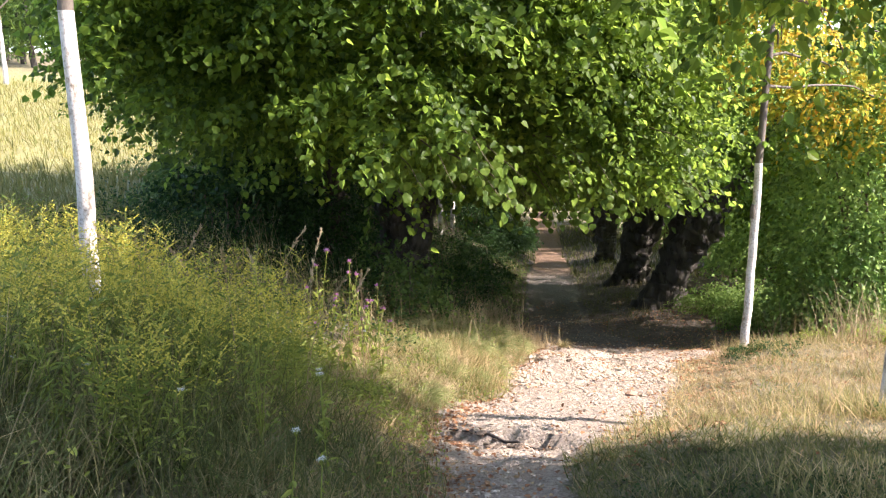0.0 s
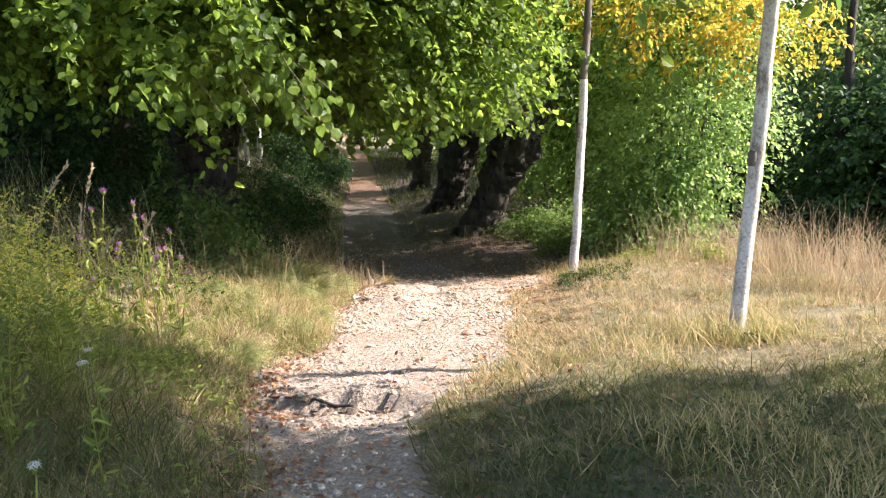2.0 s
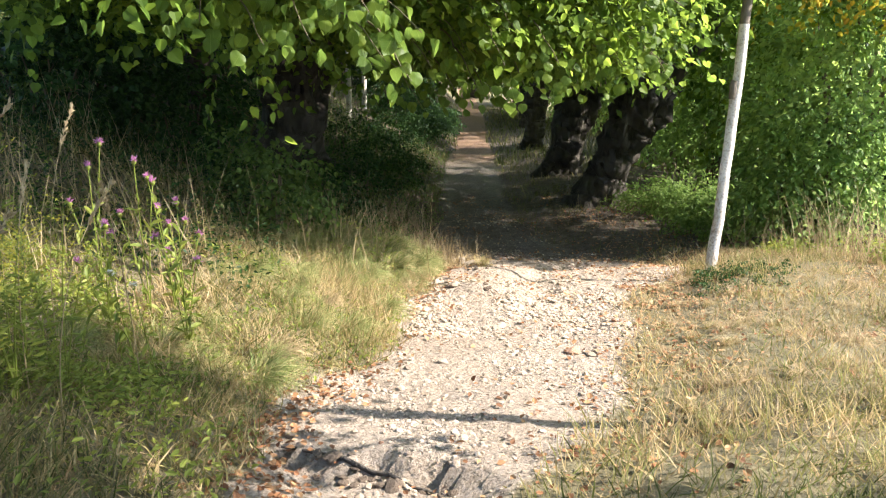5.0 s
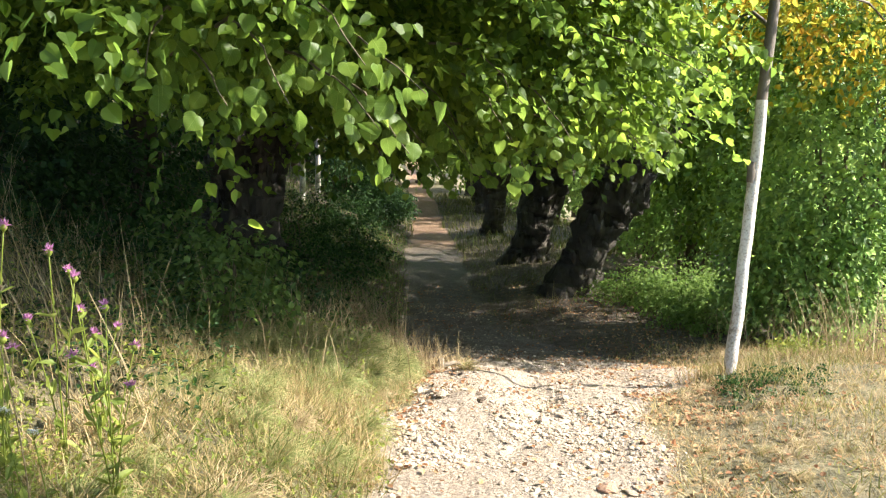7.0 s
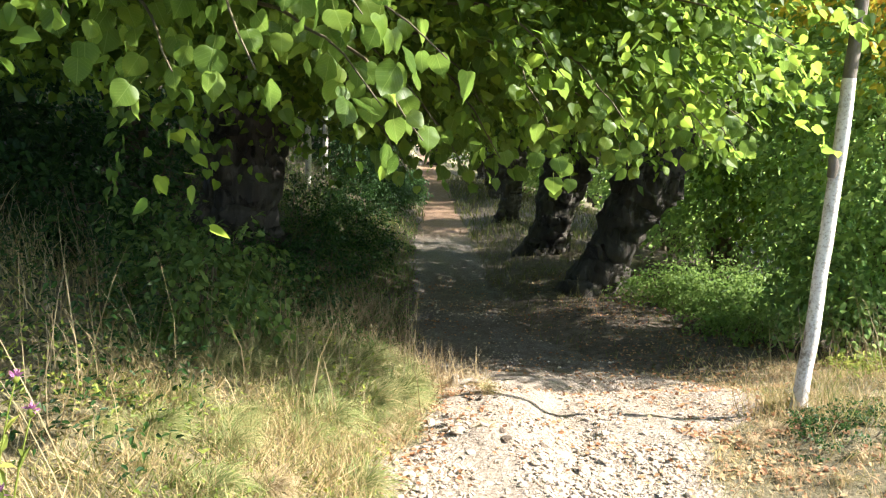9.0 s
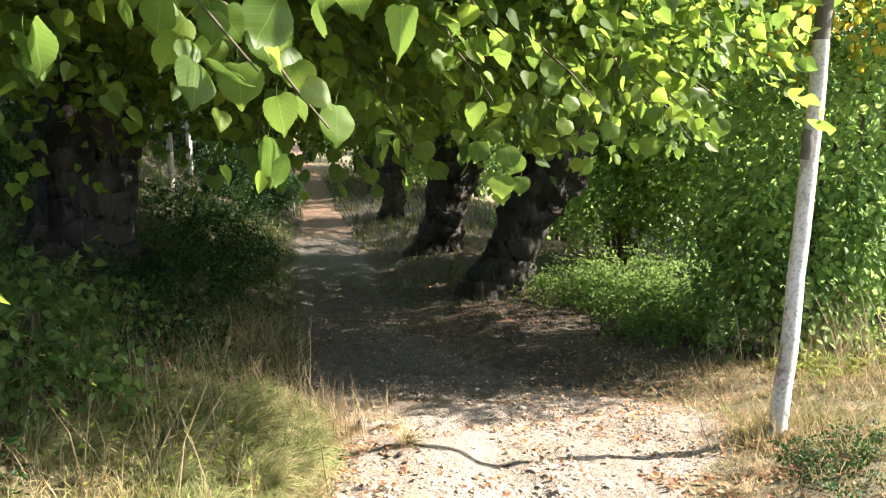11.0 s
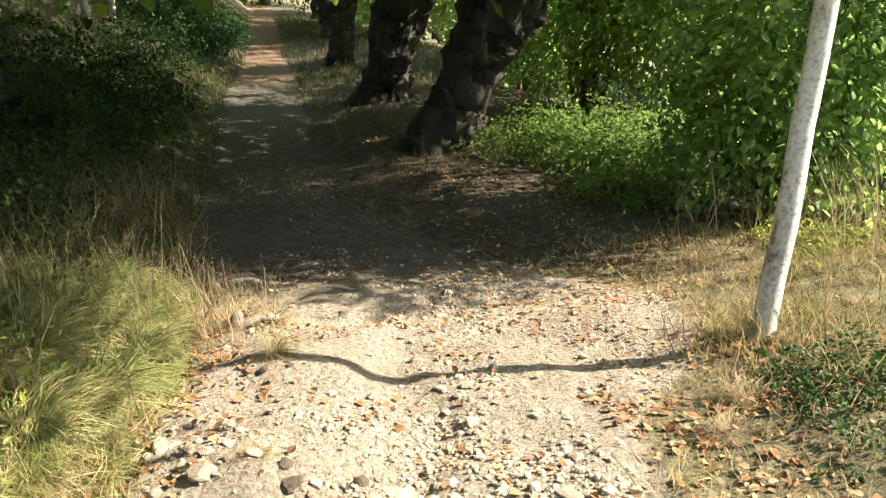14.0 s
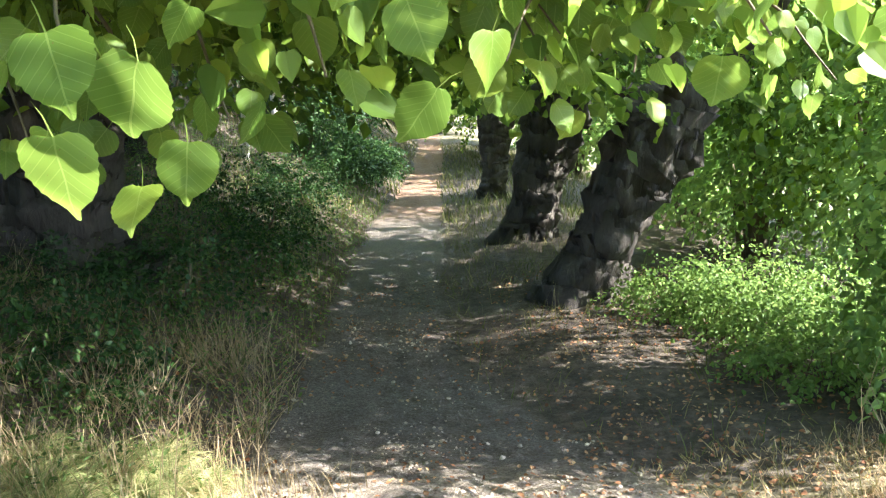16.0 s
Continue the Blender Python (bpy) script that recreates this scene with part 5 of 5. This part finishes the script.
def set_out(kinds, places):
    """Copies of the kinds at (x, y, scale)."""
    for i, (x, y, sc) in enumerate(places):
        m = pose(x, y, float(ground_z(x, y)) - 0.012, 0, 0, (i * 97) % 360) @ Matrix.Diagonal((sc, sc, sc * (0.9 + 0.05 * (i % 4)), 1))
        if i < len(kinds):
            kinds[i].matrix_basis = m
        else:
            copy_thing(kinds[i % len(kinds)], m)


r8 = np.random.default_rng(31)
verge = [(0.28, 9.25, 0.95), (0.05, 9.55, 1.0), (0.36, 9.75, 0.85), (0.1, 10.05, 0.95), (-0.25, 9.3, 0.9), (0.15, 8.9, 0.8), (-0.2, 8.8, 0.85), (0.36, 10.25, 0.75), (-0.15, 9.9, 0.9), (-0.5, 9.6, 0.9), (0.22, 9.0, 0.8), (-0.05, 8.5, 0.8), (0.4, 9.45, 0.7), (0.3, 10.0, 0.8), (0.2, 10.5, 0.85), (-0.1, 10.4, 0.9), (0.3, 10.75, 0.8), (0.05, 10.8, 0.9), (-0.25, 10.75, 0.95), (0.4, 10.95, 0.7), (0.15, 11.1, 0.8), (-0.5, 10.3, 0.9), (-0.45, 10.05, 0.85)]
for _ in range(34):
    y = r8.uniform(5.9, 10.6)
    verge.append((np.interp(y, LEFT_Y, LEFT_X) - 0.16 - 1.1 * r8.uniform() ** 1.4, y, r8.uniform(0.4, 0.75)))
set_out([tussock("soft arching tussock of fine green grass on the verge", TUFTGRASS, 300 + i, 0.3, 1.0, 520) for i in range(4)], verge)
bleached = []
for _ in range(40):
    y = r8.uniform(5.7, 10.2)
    bleached.append((np.interp(y, LEFT_Y, LEFT_X) - 0.1 - 1.2 * r8.uniform() ** 1.3, y, r8.uniform(0.4, 0.85)))
bleached = [q for q in bleached if sunny_verge(q[0], q[1]) > 0.5]
set_out([tussock("loose tussock of bleached grass on the sunny verge", STRAW if i % 2 else GRASS, 360 + i, 0.27, 1.15, 260) for i in range(4)], bleached)
dry = [(0.8, 10.3, 0.7), (0.68, 10.15, 0.6), (0.95, 10.2, 0.5), (0.93, 9.52, 0.45), (0.82, 8.66, 0.4), (0.72, 9.6, 0.45), (1.0, 9.45, 0.35), (2.75, 9.15, 0.7), (2.95, 9.12, 0.7), (2.86, 8.93, 0.6), (0.42, 5.15, 0.35)]
for _ in range(60):
    y = r8.uniform(5.6, 11.0)
    dry.append((np.interp(y, RIGHT_Y, RIGHT_X) + 0.2 + 1.6 * r8.uniform() ** 1.3, y, r8.uniform(0.35, 0.75)))
set_out([tussock("bleached straw-coloured tussock of dry grass", STRAW if i < 2 else GRASS, 320 + i, 0.28, 1.2, 230) for i in range(4)], dry)
foot = [(2.5 + 0.3 * r8.uniform(), 5.18 + 0.3 * r8.uniform(), r8.uniform(0.6, 0.95)) for _ in range(9)]
foot += [(r8.uniform(1.0, 4.2), r8.uniform(4.3, 5.6), r8.uniform(0.35, 0.6)) for _ in range(26)]
set_out([tussock("low dark green tussock of grass at the trunk's foot", GREENGRASS, 340 + i, 0.24, 1.1, 240) for i in range(3)], [q for q in foot if q[0] > np.interp(q[1], RIGHT_Y, RIGHT_X) + 0.15])

# ---- flowers and weeds ----
def stalk_mesh(name, pieces, mat):
    return quads_mesh(name, pieces, mat)


def weed(label, h, seed):
    r = np.random.default_rng(seed)
    t = thing("yellow_wildflower", (0, 0, -50), label, "wildflower", "yellow wildflowers")
    tops, lp, la, ln = [], [], [], []
    for i in range(4):
        a = i * 1.7 + seed
        tip = np.array([0.16 * math.cos(a) * r.uniform(0.4, 1.3), 0.16 * math.sin(a) * r.uniform(0.4, 1.3), h * r.uniform(0.75, 1.0)])
        line = np.linspace(0, 1, 6)[:, None] * tip * [1, 1, 1]
        line[:, :2] *= (np.linspace(0, 1, 6) ** 0.6)[:, None]
        part("stalk", stalk_mesh("stalk", [tube(line, np.linspace(0.004, 0.0015, 6), 4)], HERB), t)
        for u in np.linspace(0.12, 1, 46):
            q = line[0] * (1 - u) + tip * u
            q[:2] = tip[:2] * u ** 0.6
            b = r.uniform(0, 6.28)
            out = np.array([math.cos(b), math.sin(b), r.uniform(0.1, 0.9)])
            (tops if u > 0.72 and r.uniform() < 0.8 else lp).append((q, out))
    def pack(lst, sp):
        q, o = np.array([x[0] for x in lst]), np.array([x[1] for x in lst])
        return q + o * r.uniform(0, sp, (len(q), 1)), o, r.normal(0, 1, o.shape) + [0, 0, 1]
    q, o, n = pack(lp, 0.02)
    NARROW = (OVAL[0] * [0.3, 1, 1], OVAL[1])
    leaf_part("foliage", NARROW, [(q, o, n, r.uniform(0.03, 0.07, len(q)))], HERB, t, np.zeros(3))
    q, o, n = pack(tops * 9, 0.085)
    leaf_part("blossom", KITE, [(q, o, n, r.uniform(0.007, 0.017, len(q)))], YELLOW, t, np.zeros(3))
    return t


def umbel(label, h, seed):
    r = np.random.default_rng(seed)
    t = thing("white_umbel", (0, 0, -50), label, "wildflower", "white umbel flowers")
    tip = np.array([r.uniform(-0.06, 0.06), r.uniform(-0.06, 0.06), h])
    pieces = [tube(np.linspace(0, 1, 5)[:, None] * tip, np.linspace(0.003, 0.002, 5), 4)]
    heads = []
    for i in range(12):
        a, rr = i * 2.4, 0.015 * math.sqrt((i + 0.5) / 12)
        e = tip + [rr * math.cos(a), rr * math.sin(a), 0.03 - 8 * rr * rr]
        pieces.append(tube(np.array([tip, (tip + e) / 2 + [0, 0, -0.002], e]), [0.001, 0.001, 0.001], 3))
        heads += [e + r.normal(0, 0.003, 3) for _ in range(6)]
    part("stalk", stalk_mesh("stalk", pieces, HERB), t)
    q = np.array(heads)
    leaf_part("blossom", KITE, [(q, r.normal(0, 1, q.shape) * [1, 1, 0.2], np.tile([0, 0, 1.0], (len(q), 1)), np.full(len(q), 0.0055))], WHITEFL, t, np.zeros(3))
    u = r.uniform(0.1, 0.7, 14)
    leaf_part("foliage", (OVAL[0] * [0.5, 1, 1], OVAL[1]), [(tip * u[:, None], r.normal(0, 1, (14, 3)) + [0, 0, 0.5], r.normal(0, 0.4, (14, 3)) + [0, 0, 1], r.uniform(0.03, 0.08, 14))], HERB, t, np.zeros(3))
    return t


def plume(label, h, seed):
    r = np.random.default_rng(seed)
    t = thing("plume_grass", (0, 0, -50), label, "grass", "plumed grasses")
    a = r.uniform(-0.6, 0.6)
    line = np.array([(0.28 * h * u ** 2.2 * math.cos(a), 0.28 * h * u ** 2.2 * math.sin(a), h * (u - 0.09 * u ** 4)) for u in np.linspace(0, 1, 9)])
    part("stalk", stalk_mesh("stalk", [tube(line, np.linspace(0.0032, 0.0012, 9), 4)], STRAW), t)
    u = r.uniform(0.82, 1.0, 70)
    q = np.stack([np.interp(u * 8, range(9), line[:, c]) for c in range(3)], -1)
    d = unit(line[-1] - line[-2])
    leaf_part("seed_head", (KITE[0] * [0.5, 1, 1], KITE[1]), [(q, d + r.normal(0, 0.35, q.shape), r.normal(0, 1, q.shape), r.uniform(0.014, 0.034, 70))], STRAW, t, np.zeros(3))
    return t


def thistle(label, h, seed):
    r = np.random.default_rng(seed)
    t = thing("thistle", (0, 0, -50), label, "thistle", "thistles")
    for i in range(3):
        a = seed + i * 2.1
        tip = np.array([0.1 * math.cos(a), 0.1 * math.sin(a), h * (1 - 0.16 * i)])
        line = np.array([tip * [u ** 1.6, u ** 1.6, u] for u in np.linspace(0, 1, 6)])
        part("stalk", stalk_mesh("stalk", [tube(line, np.linspace(0.004, 0.002, 6), 5)], HERB), t)
        part("flower_base", stalk_mesh("flower_base", [tube(tip + np.array([[0, 0, -0.012], [0, 0, 0.0], [0, 0, 0.012]]), [0.005, 0.014, 0.009], 7)], HERB), t)
        q = np.tile(tip + [0, 0, 0.008], (26, 1)) + r.normal(0, 0.003, (26, 3))
        leaf_part("flower_head", (KITE[0] * [0.35, 1, 1], KITE[1]), [(q, r.normal(0, 0.6, (26, 3)) + [0, 0, 0.8], r.normal(0, 1, (26, 3)), r.uniform(0.02, 0.033, 26))], PURPLE, t, np.zeros(3), "purple tufted flower")
        u = r.uniform(0.1, 0.85, 9)
        leaf_part("foliage", (OVAL[0] * [0.5, 1, 1], OVAL[1]), [(np.array([tip * [v ** 1.6, v ** 1.6, v] for v in u]), r.normal(0, 1, (9, 3)) + [0, 0, 0.6], r.normal(0, 0.5, (9, 3)) + [0, 0, 1], r.uniform(0.04, 0.09, 9))], HERB, t, np.zeros(3))
    return t


def plant(kinds, places):
    """Stands copies of the kinds at the places; the first use of each kind is the original itself."""
    for i, (x, y) in enumerate(places):
        m = pose(x, y, float(ground_z(x, y)) - 0.01, 0, 0, (i * 137) % 360)
        if i < len(kinds):
            kinds[i].matrix_basis = m
        else:
            copy_thing(kinds[i % len(kinds)], m)


r5 = np.random.default_rng(11)
spots = []
while len(spots) < 190:
    x, y = r5.uniform(-4.6, -0.75), r5.uniform(3.3, 5.9)
    if x < -0.6 - 0.3 * abs(y - 5) * r5.uniform(0, 1) and r5.uniform() < (1.0 if x < -1.2 else 0.35) * (1.0 if y > 4.2 else 0.4) and not (abs(x + 2.5) < 0.12 and abs(y - 5.4) < 0.12):
        spots.append((x, y))
plant([weed("tall feathery weed with small yellow flowers", 0.72 + 0.1 * i, i) for i in range(4)], spots)
plant([umbel("white umbel wildflower in the tall grass", 0.42 + 0.06 * i, 40 + i) for i in range(3)], [(r5.uniform(-2.4, -0.35), r5.uniform(2.6, 6.4)) for _ in range(26)])
plant([plume("tall dry plumed grass stalk", 0.95 + 0.11 * i, 60 + i) for i in range(3)], [(-0.95, 4.7), (-1.15, 4.85), (-1.3, 4.6), (-0.85, 5.1), (-1.5, 5.0), (-1.75, 4.8), (-1.05, 5.3), (-2.0, 5.2), (-1.4, 5.5), (-2.2, 4.9), (-0.75, 5.6), (-1.2, 5.9)])
plant([thistle("tall thistle with small purple flowers", 0.6 + 0.15 * i, 80 + i) for i in range(3)], [(-0.83, 6.6), (-0.72, 6.2), (-1.0, 6.55), (-1.1, 6.25), (-0.95, 6.8), (-1.25, 6.6)])
for x, y, h, w in ((2.66, 8.6, 0.09, 0.26), (2.9, 8.55, 0.12, 0.28), (2.58, 8.33, 0.1, 0.26), (2.8, 8.3, 0.12, 0.28), (3.1, 8.45, 0.12, 0.28), (2.72, 8.45, 0.1, 0.24), (3.0, 8.25, 0.1, 0.26), (2.5, 8.1, 0.08, 0.24), (2.6, 5.22, 0.1, 0.28), (2.78, 5.28, 0.1, 0.24)):
    bush("ground_herb", x, y, w, w, h, DARKLEAF, 0.018, 38, "low dark green herb among fallen leaves", "herb", group="low herbs", stems=3, twig=0.3)
# ---- fallen leaves, roots and stones ----
def litter(n, region, density, name, label):
    x, y = rng.uniform(region[0], region[1], n), rng.uniform(region[2], region[3], n)
    k = rng.uniform(0, 1, n) < density(x, y)
    x, y = x[k], y[k]
    p = np.stack([x, y, ground_z(x, y) + rng.uniform(0.004, 0.018, len(x))], -1)
    v, f = scatter(OVAL, p, rng.normal(0, 1, p.shape) * [1, 1, 0.25], rng.normal(0, 0.35, p.shape) + [0, 0, 1], rng.uniform(0.014, 0.04, len(x)))
    return tagged(new(name, quick_mesh(name, v, f, 4, LITTER)), label, "fallen leaves", kind="stuff")


def edge_band(x, y):
    l, r = np.interp(y, LEFT_Y, LEFT_X), np.interp(y, RIGHT_Y, RIGHT_X)
    return np.clip(np.exp(-((x - l) / 0.22) ** 2) + 0.55 * np.exp(-((x - r - 0.1) / 0.5) ** 2), 0, 1) * np.clip(0.55 + 0.8 * lumps(x, y, 0.8, 21), 0, 1)


litter(22000, (-0.8, 3.6, 3.5, 11.0), edge_band, "fallen_leaves", "rusty fallen leaves along the edges of the path")
litter(2600, (-0.5, 0.2, 4.0, 6.4), lambda x, y: np.exp(-((x - np.interp(y, LEFT_Y, LEFT_X) - 0.05) / 0.16) ** 2) * np.clip(0.6 + 0.6 * lumps(x, y, 0.5, 28), 0, 1), "fallen_leaves", "reddish fallen leaves beside the worn ledge")
litter(9000, (-0.6, 4.2, 9.8, 16), lambda x, y: np.clip(0.25 + 0.5 * lumps(x, y, 0.9, 22) + 0.35 * smooth(2.0, 2.8, x), 0, 1), "fallen_leaves", "brown fallen leaves on the shaded ground")
litter(5000, (1.4, 5.0, 2.6, 10.4), lambda x, y: (~side_left(x, y)) * (1 - 0.6 * path_mask(x, y)) * smooth(0.05, 0.6, lumps(x, y, 0.75, 37)), "fallen_leaves", "rusty fallen leaves in patches on the dry grass")
litter(1500, (0.2, 2.8, 7.2, 10.3), lambda x, y: path_mask(x, y) * smooth(0.0, 0.5, lumps(x, y, 0.5, 41)), "fallen_leaves", "rusty fallen leaves among the stones of the path")
litter(1800, (2.0, 3.2, 7.9, 9.0), lambda x, y: np.clip(0.4 + 0.8 * lumps(x, y, 0.5, 47), 0, 1), "fallen_leaves", "rusty fallen leaves among the low herbs")
root = thing("root", (0.15, 5.3, float(ground_z(0.15, 5.3))), "dark bare root along an eroded ledge", "root")
rt = bend((-0.32, 0.13, -0.015), (0.28, -0.2, -0.012), 9, (0, 0.03, 0.004), 0.014)
part("root_limb", quads_mesh("root_limb", [tube(rt, np.interp(np.linspace(0, 1, 9), [0, 0.5, 1], [0.005, 0.012, 0.004]), 8, 0.3)], BARK), root)
dead = thing("dead_wood", (0.8, 10.2, float(ground_z(0.8, 10.2))), "grey broken stump of dead wood on the ledge", "dead wood")
part("stump", quads_mesh("stump", [tube(bend((-0.04, 0, -0.05), (0.02, 0.02, 0.09), 6, (0.01, 0, 0), 0.006), [0.055, 0.05, 0.043, 0.04, 0.036, 0.02], 9, 0.2)], DEADWOOD), dead)
part("splinter", quads_mesh("splinter", [tube(bend((0.02, 0, 0.02), (0.2, 0.03, 0.03), 6, (0, 0, 0.02), 0.006), np.linspace(0.03, 0.01, 6), 7, 0.2)], DEADWOOD), dead)


def stone_mesh(seed):
    r = np.random.default_rng(seed)
    bm = bmesh.new()
    bmesh.ops.create_icosphere(bm, subdivisions=2, radius=1)
    sc = r.uniform(0.6, 1.15, 3) * [1, 1, 0.38]
    cuts = [Vector(unit(r.normal(0, 1, 3))) for _ in range(9)]
    for v in bm.verts:
        f = 1 + 0.25 * noise.noise(v.co * 1.3 + Vector((seed * 7.1, 0, 0)))
        for c in cuts:
            d = v.co.dot(c)
            if d * f > 0.62:
                f = 0.62 / d
        v.co = Vector((v.co.x * sc[0] * f, v.co.y * sc[1] * f, max(v.co.z, -0.4) * sc[2] * f))
    me = bpy.data.meshes.new("stone")
    bm.to_mesh(me)
    bm.free()
    me.materials.append(STONE)
    return me


STONES = [stone_mesh(i) for i in range(8)]
r6 = np.random.default_rng(21)
made = 0
while made < 290:
    y = r6.uniform(4.4, 10.4)
    x = r6.uniform(-0.3, 2.5)
    w = 0.25 + 0.75 * (abs(y - 8.2) < 1.0 and abs(x - 1.1) < 0.75) + 0.5 * (abs(y - 5.2) < 0.35 and x < 0.7)
    if float(path_mask(x, y)) < 0.6 or r6.uniform() > w:
        continue
    s = float(np.clip(r6.lognormal(-3.95, 0.45), 0.012, 0.06))
    ob = new("stone", STONES[made % 8])
    ob.parent = ground
    ob.matrix_basis = pose(x, y, float(ground_z(x, y)) + s * 0.12, r6.uniform(-14, 14), r6.uniform(-14, 14), r6.uniform(0, 360)) @ Matrix.Diagonal((s, s, s, 1))
    made += 1

# dark clods of earth along the worn ledge
CLOD = surface_mat("dark_earth_clod", [(0.25, (0.05, 0.036, 0.024)), (0.5, (0.11, 0.08, 0.055)), (0.8, (0.2, 0.15, 0.11))], 14, 0.95, 0.8, 0.01)
CLODS = []
for me in STONES[:4]:
    c = me.copy()
    c.name = "clod"
    c.materials.clear()
    c.materials.append(CLOD)
    CLODS.append(c)
for i in range(34):
    u = r6.uniform(0, 1)
    x, y = -0.25 + 0.72 * u + r6.normal(0, 0.03), 5.47 - 0.42 * u + r6.normal(0, 0.045)
    if i >= 24:
        x, y = (0.95, 9.38)[0] + r6.normal(0, 0.1), (9.4 if i < 29 else 8.52) + r6.normal(0, 0.03)
    sz = r6.uniform(0.02, 0.05)
    ob = new("clod", CLODS[i % 4])
    ob.parent = ground
    ob.matrix_basis = pose(x, y, float(ground_z(x, y)) + sz * 0.1, r6.uniform(-20, 20), r6.uniform(-20, 20), r6.uniform(0, 360)) @ Matrix.Diagonal((sz, sz, sz * 1.3, 1))

# larger stones half sunk in the worn middle of the path
for i in range(14):
    x, y = 0.75 + 0.11 * i * r6.uniform(0.6, 1.2) % 0.9, r6.uniform(8.0, 8.75)
    sz = r6.uniform(0.04, 0.075)
    ob = new("stone", STONES[i % 8])
    ob.parent = ground
    ob.matrix_basis = pose(x, y, float(ground_z(x, y)) - sz * 0.2, r6.uniform(-10, 10), r6.uniform(-10, 10), r6.uniform(0, 360)) @ Matrix.Diagonal((sz, sz, sz * 0.8, 1))


def pebble_form():
    bm = bmesh.new()
    bmesh.ops.create_icosphere(bm, subdivisions=1, radius=1)
    v = np.array([tuple(q.co) for q in bm.verts]) * [1.0, 0.8, 0.6]
    v = v * (1 + np.random.default_rng(5).uniform(-0.22, 0.2, (len(v), 1)))
    f = np.array([[q.index for q in face.verts] for face in bm.faces])
    bm.free()
    return v, f


PEBBLE = pebble_form()
n = 56000
x, y = rng.uniform(-0.5, 2.9, n), 3.2 + 11.5 * rng.uniform(0, 1, n) ** 1.15
k = rng.uniform(0, 1, n) < path_mask(x, y) * np.clip(0.3 + 1.1 * lumps(x, y, 0.7, 31), 0.1, 1) * np.where(y > 10.6, 0.45, 1)
x, y = x[k], y[k]
p = np.stack([x, y, ground_z(x, y) + 0.001], -1)
sz = np.clip(rng.lognormal(-5.1, 0.6, len(x)), 0.0025, 0.025)
v, f = scatter(PEBBLE, p, rng.normal(0, 1, p.shape) * [1, 1, 0.25], rng.normal(0, 0.25, p.shape) + [0, 0, 1], sz)
part("gravel", quick_mesh("gravel", v, f, 3, GRAVEL), ground, "loose pale gravel")["kind"] = "stuff"
# coarser rubble washed out in the worn hollow
n = 5200
x, y = rng.uniform(0.3, 1.9, n), rng.uniform(7.3, 9.0, n)
k = rng.uniform(0, 1, n) < path_mask(x, y) * np.clip(0.35 + 0.9 * lumps(x, y, 0.6, 81), 0, 1)
p = np.stack([x, y, ground_z(x, y) + 0.002], -1)[k]
sz = np.clip(rng.lognormal(-4.5, 0.4, len(p)), 0.006, 0.03)
v, f = scatter(PEBBLE, p, rng.normal(0, 1, p.shape) * [1, 1, 0.25], rng.normal(0, 0.25, p.shape) + [0, 0, 1], sz)
part("rubble", quick_mesh("rubble", v, f, 3, GRAVEL), ground, "coarse pale limestone rubble")["kind"] = "stuff"
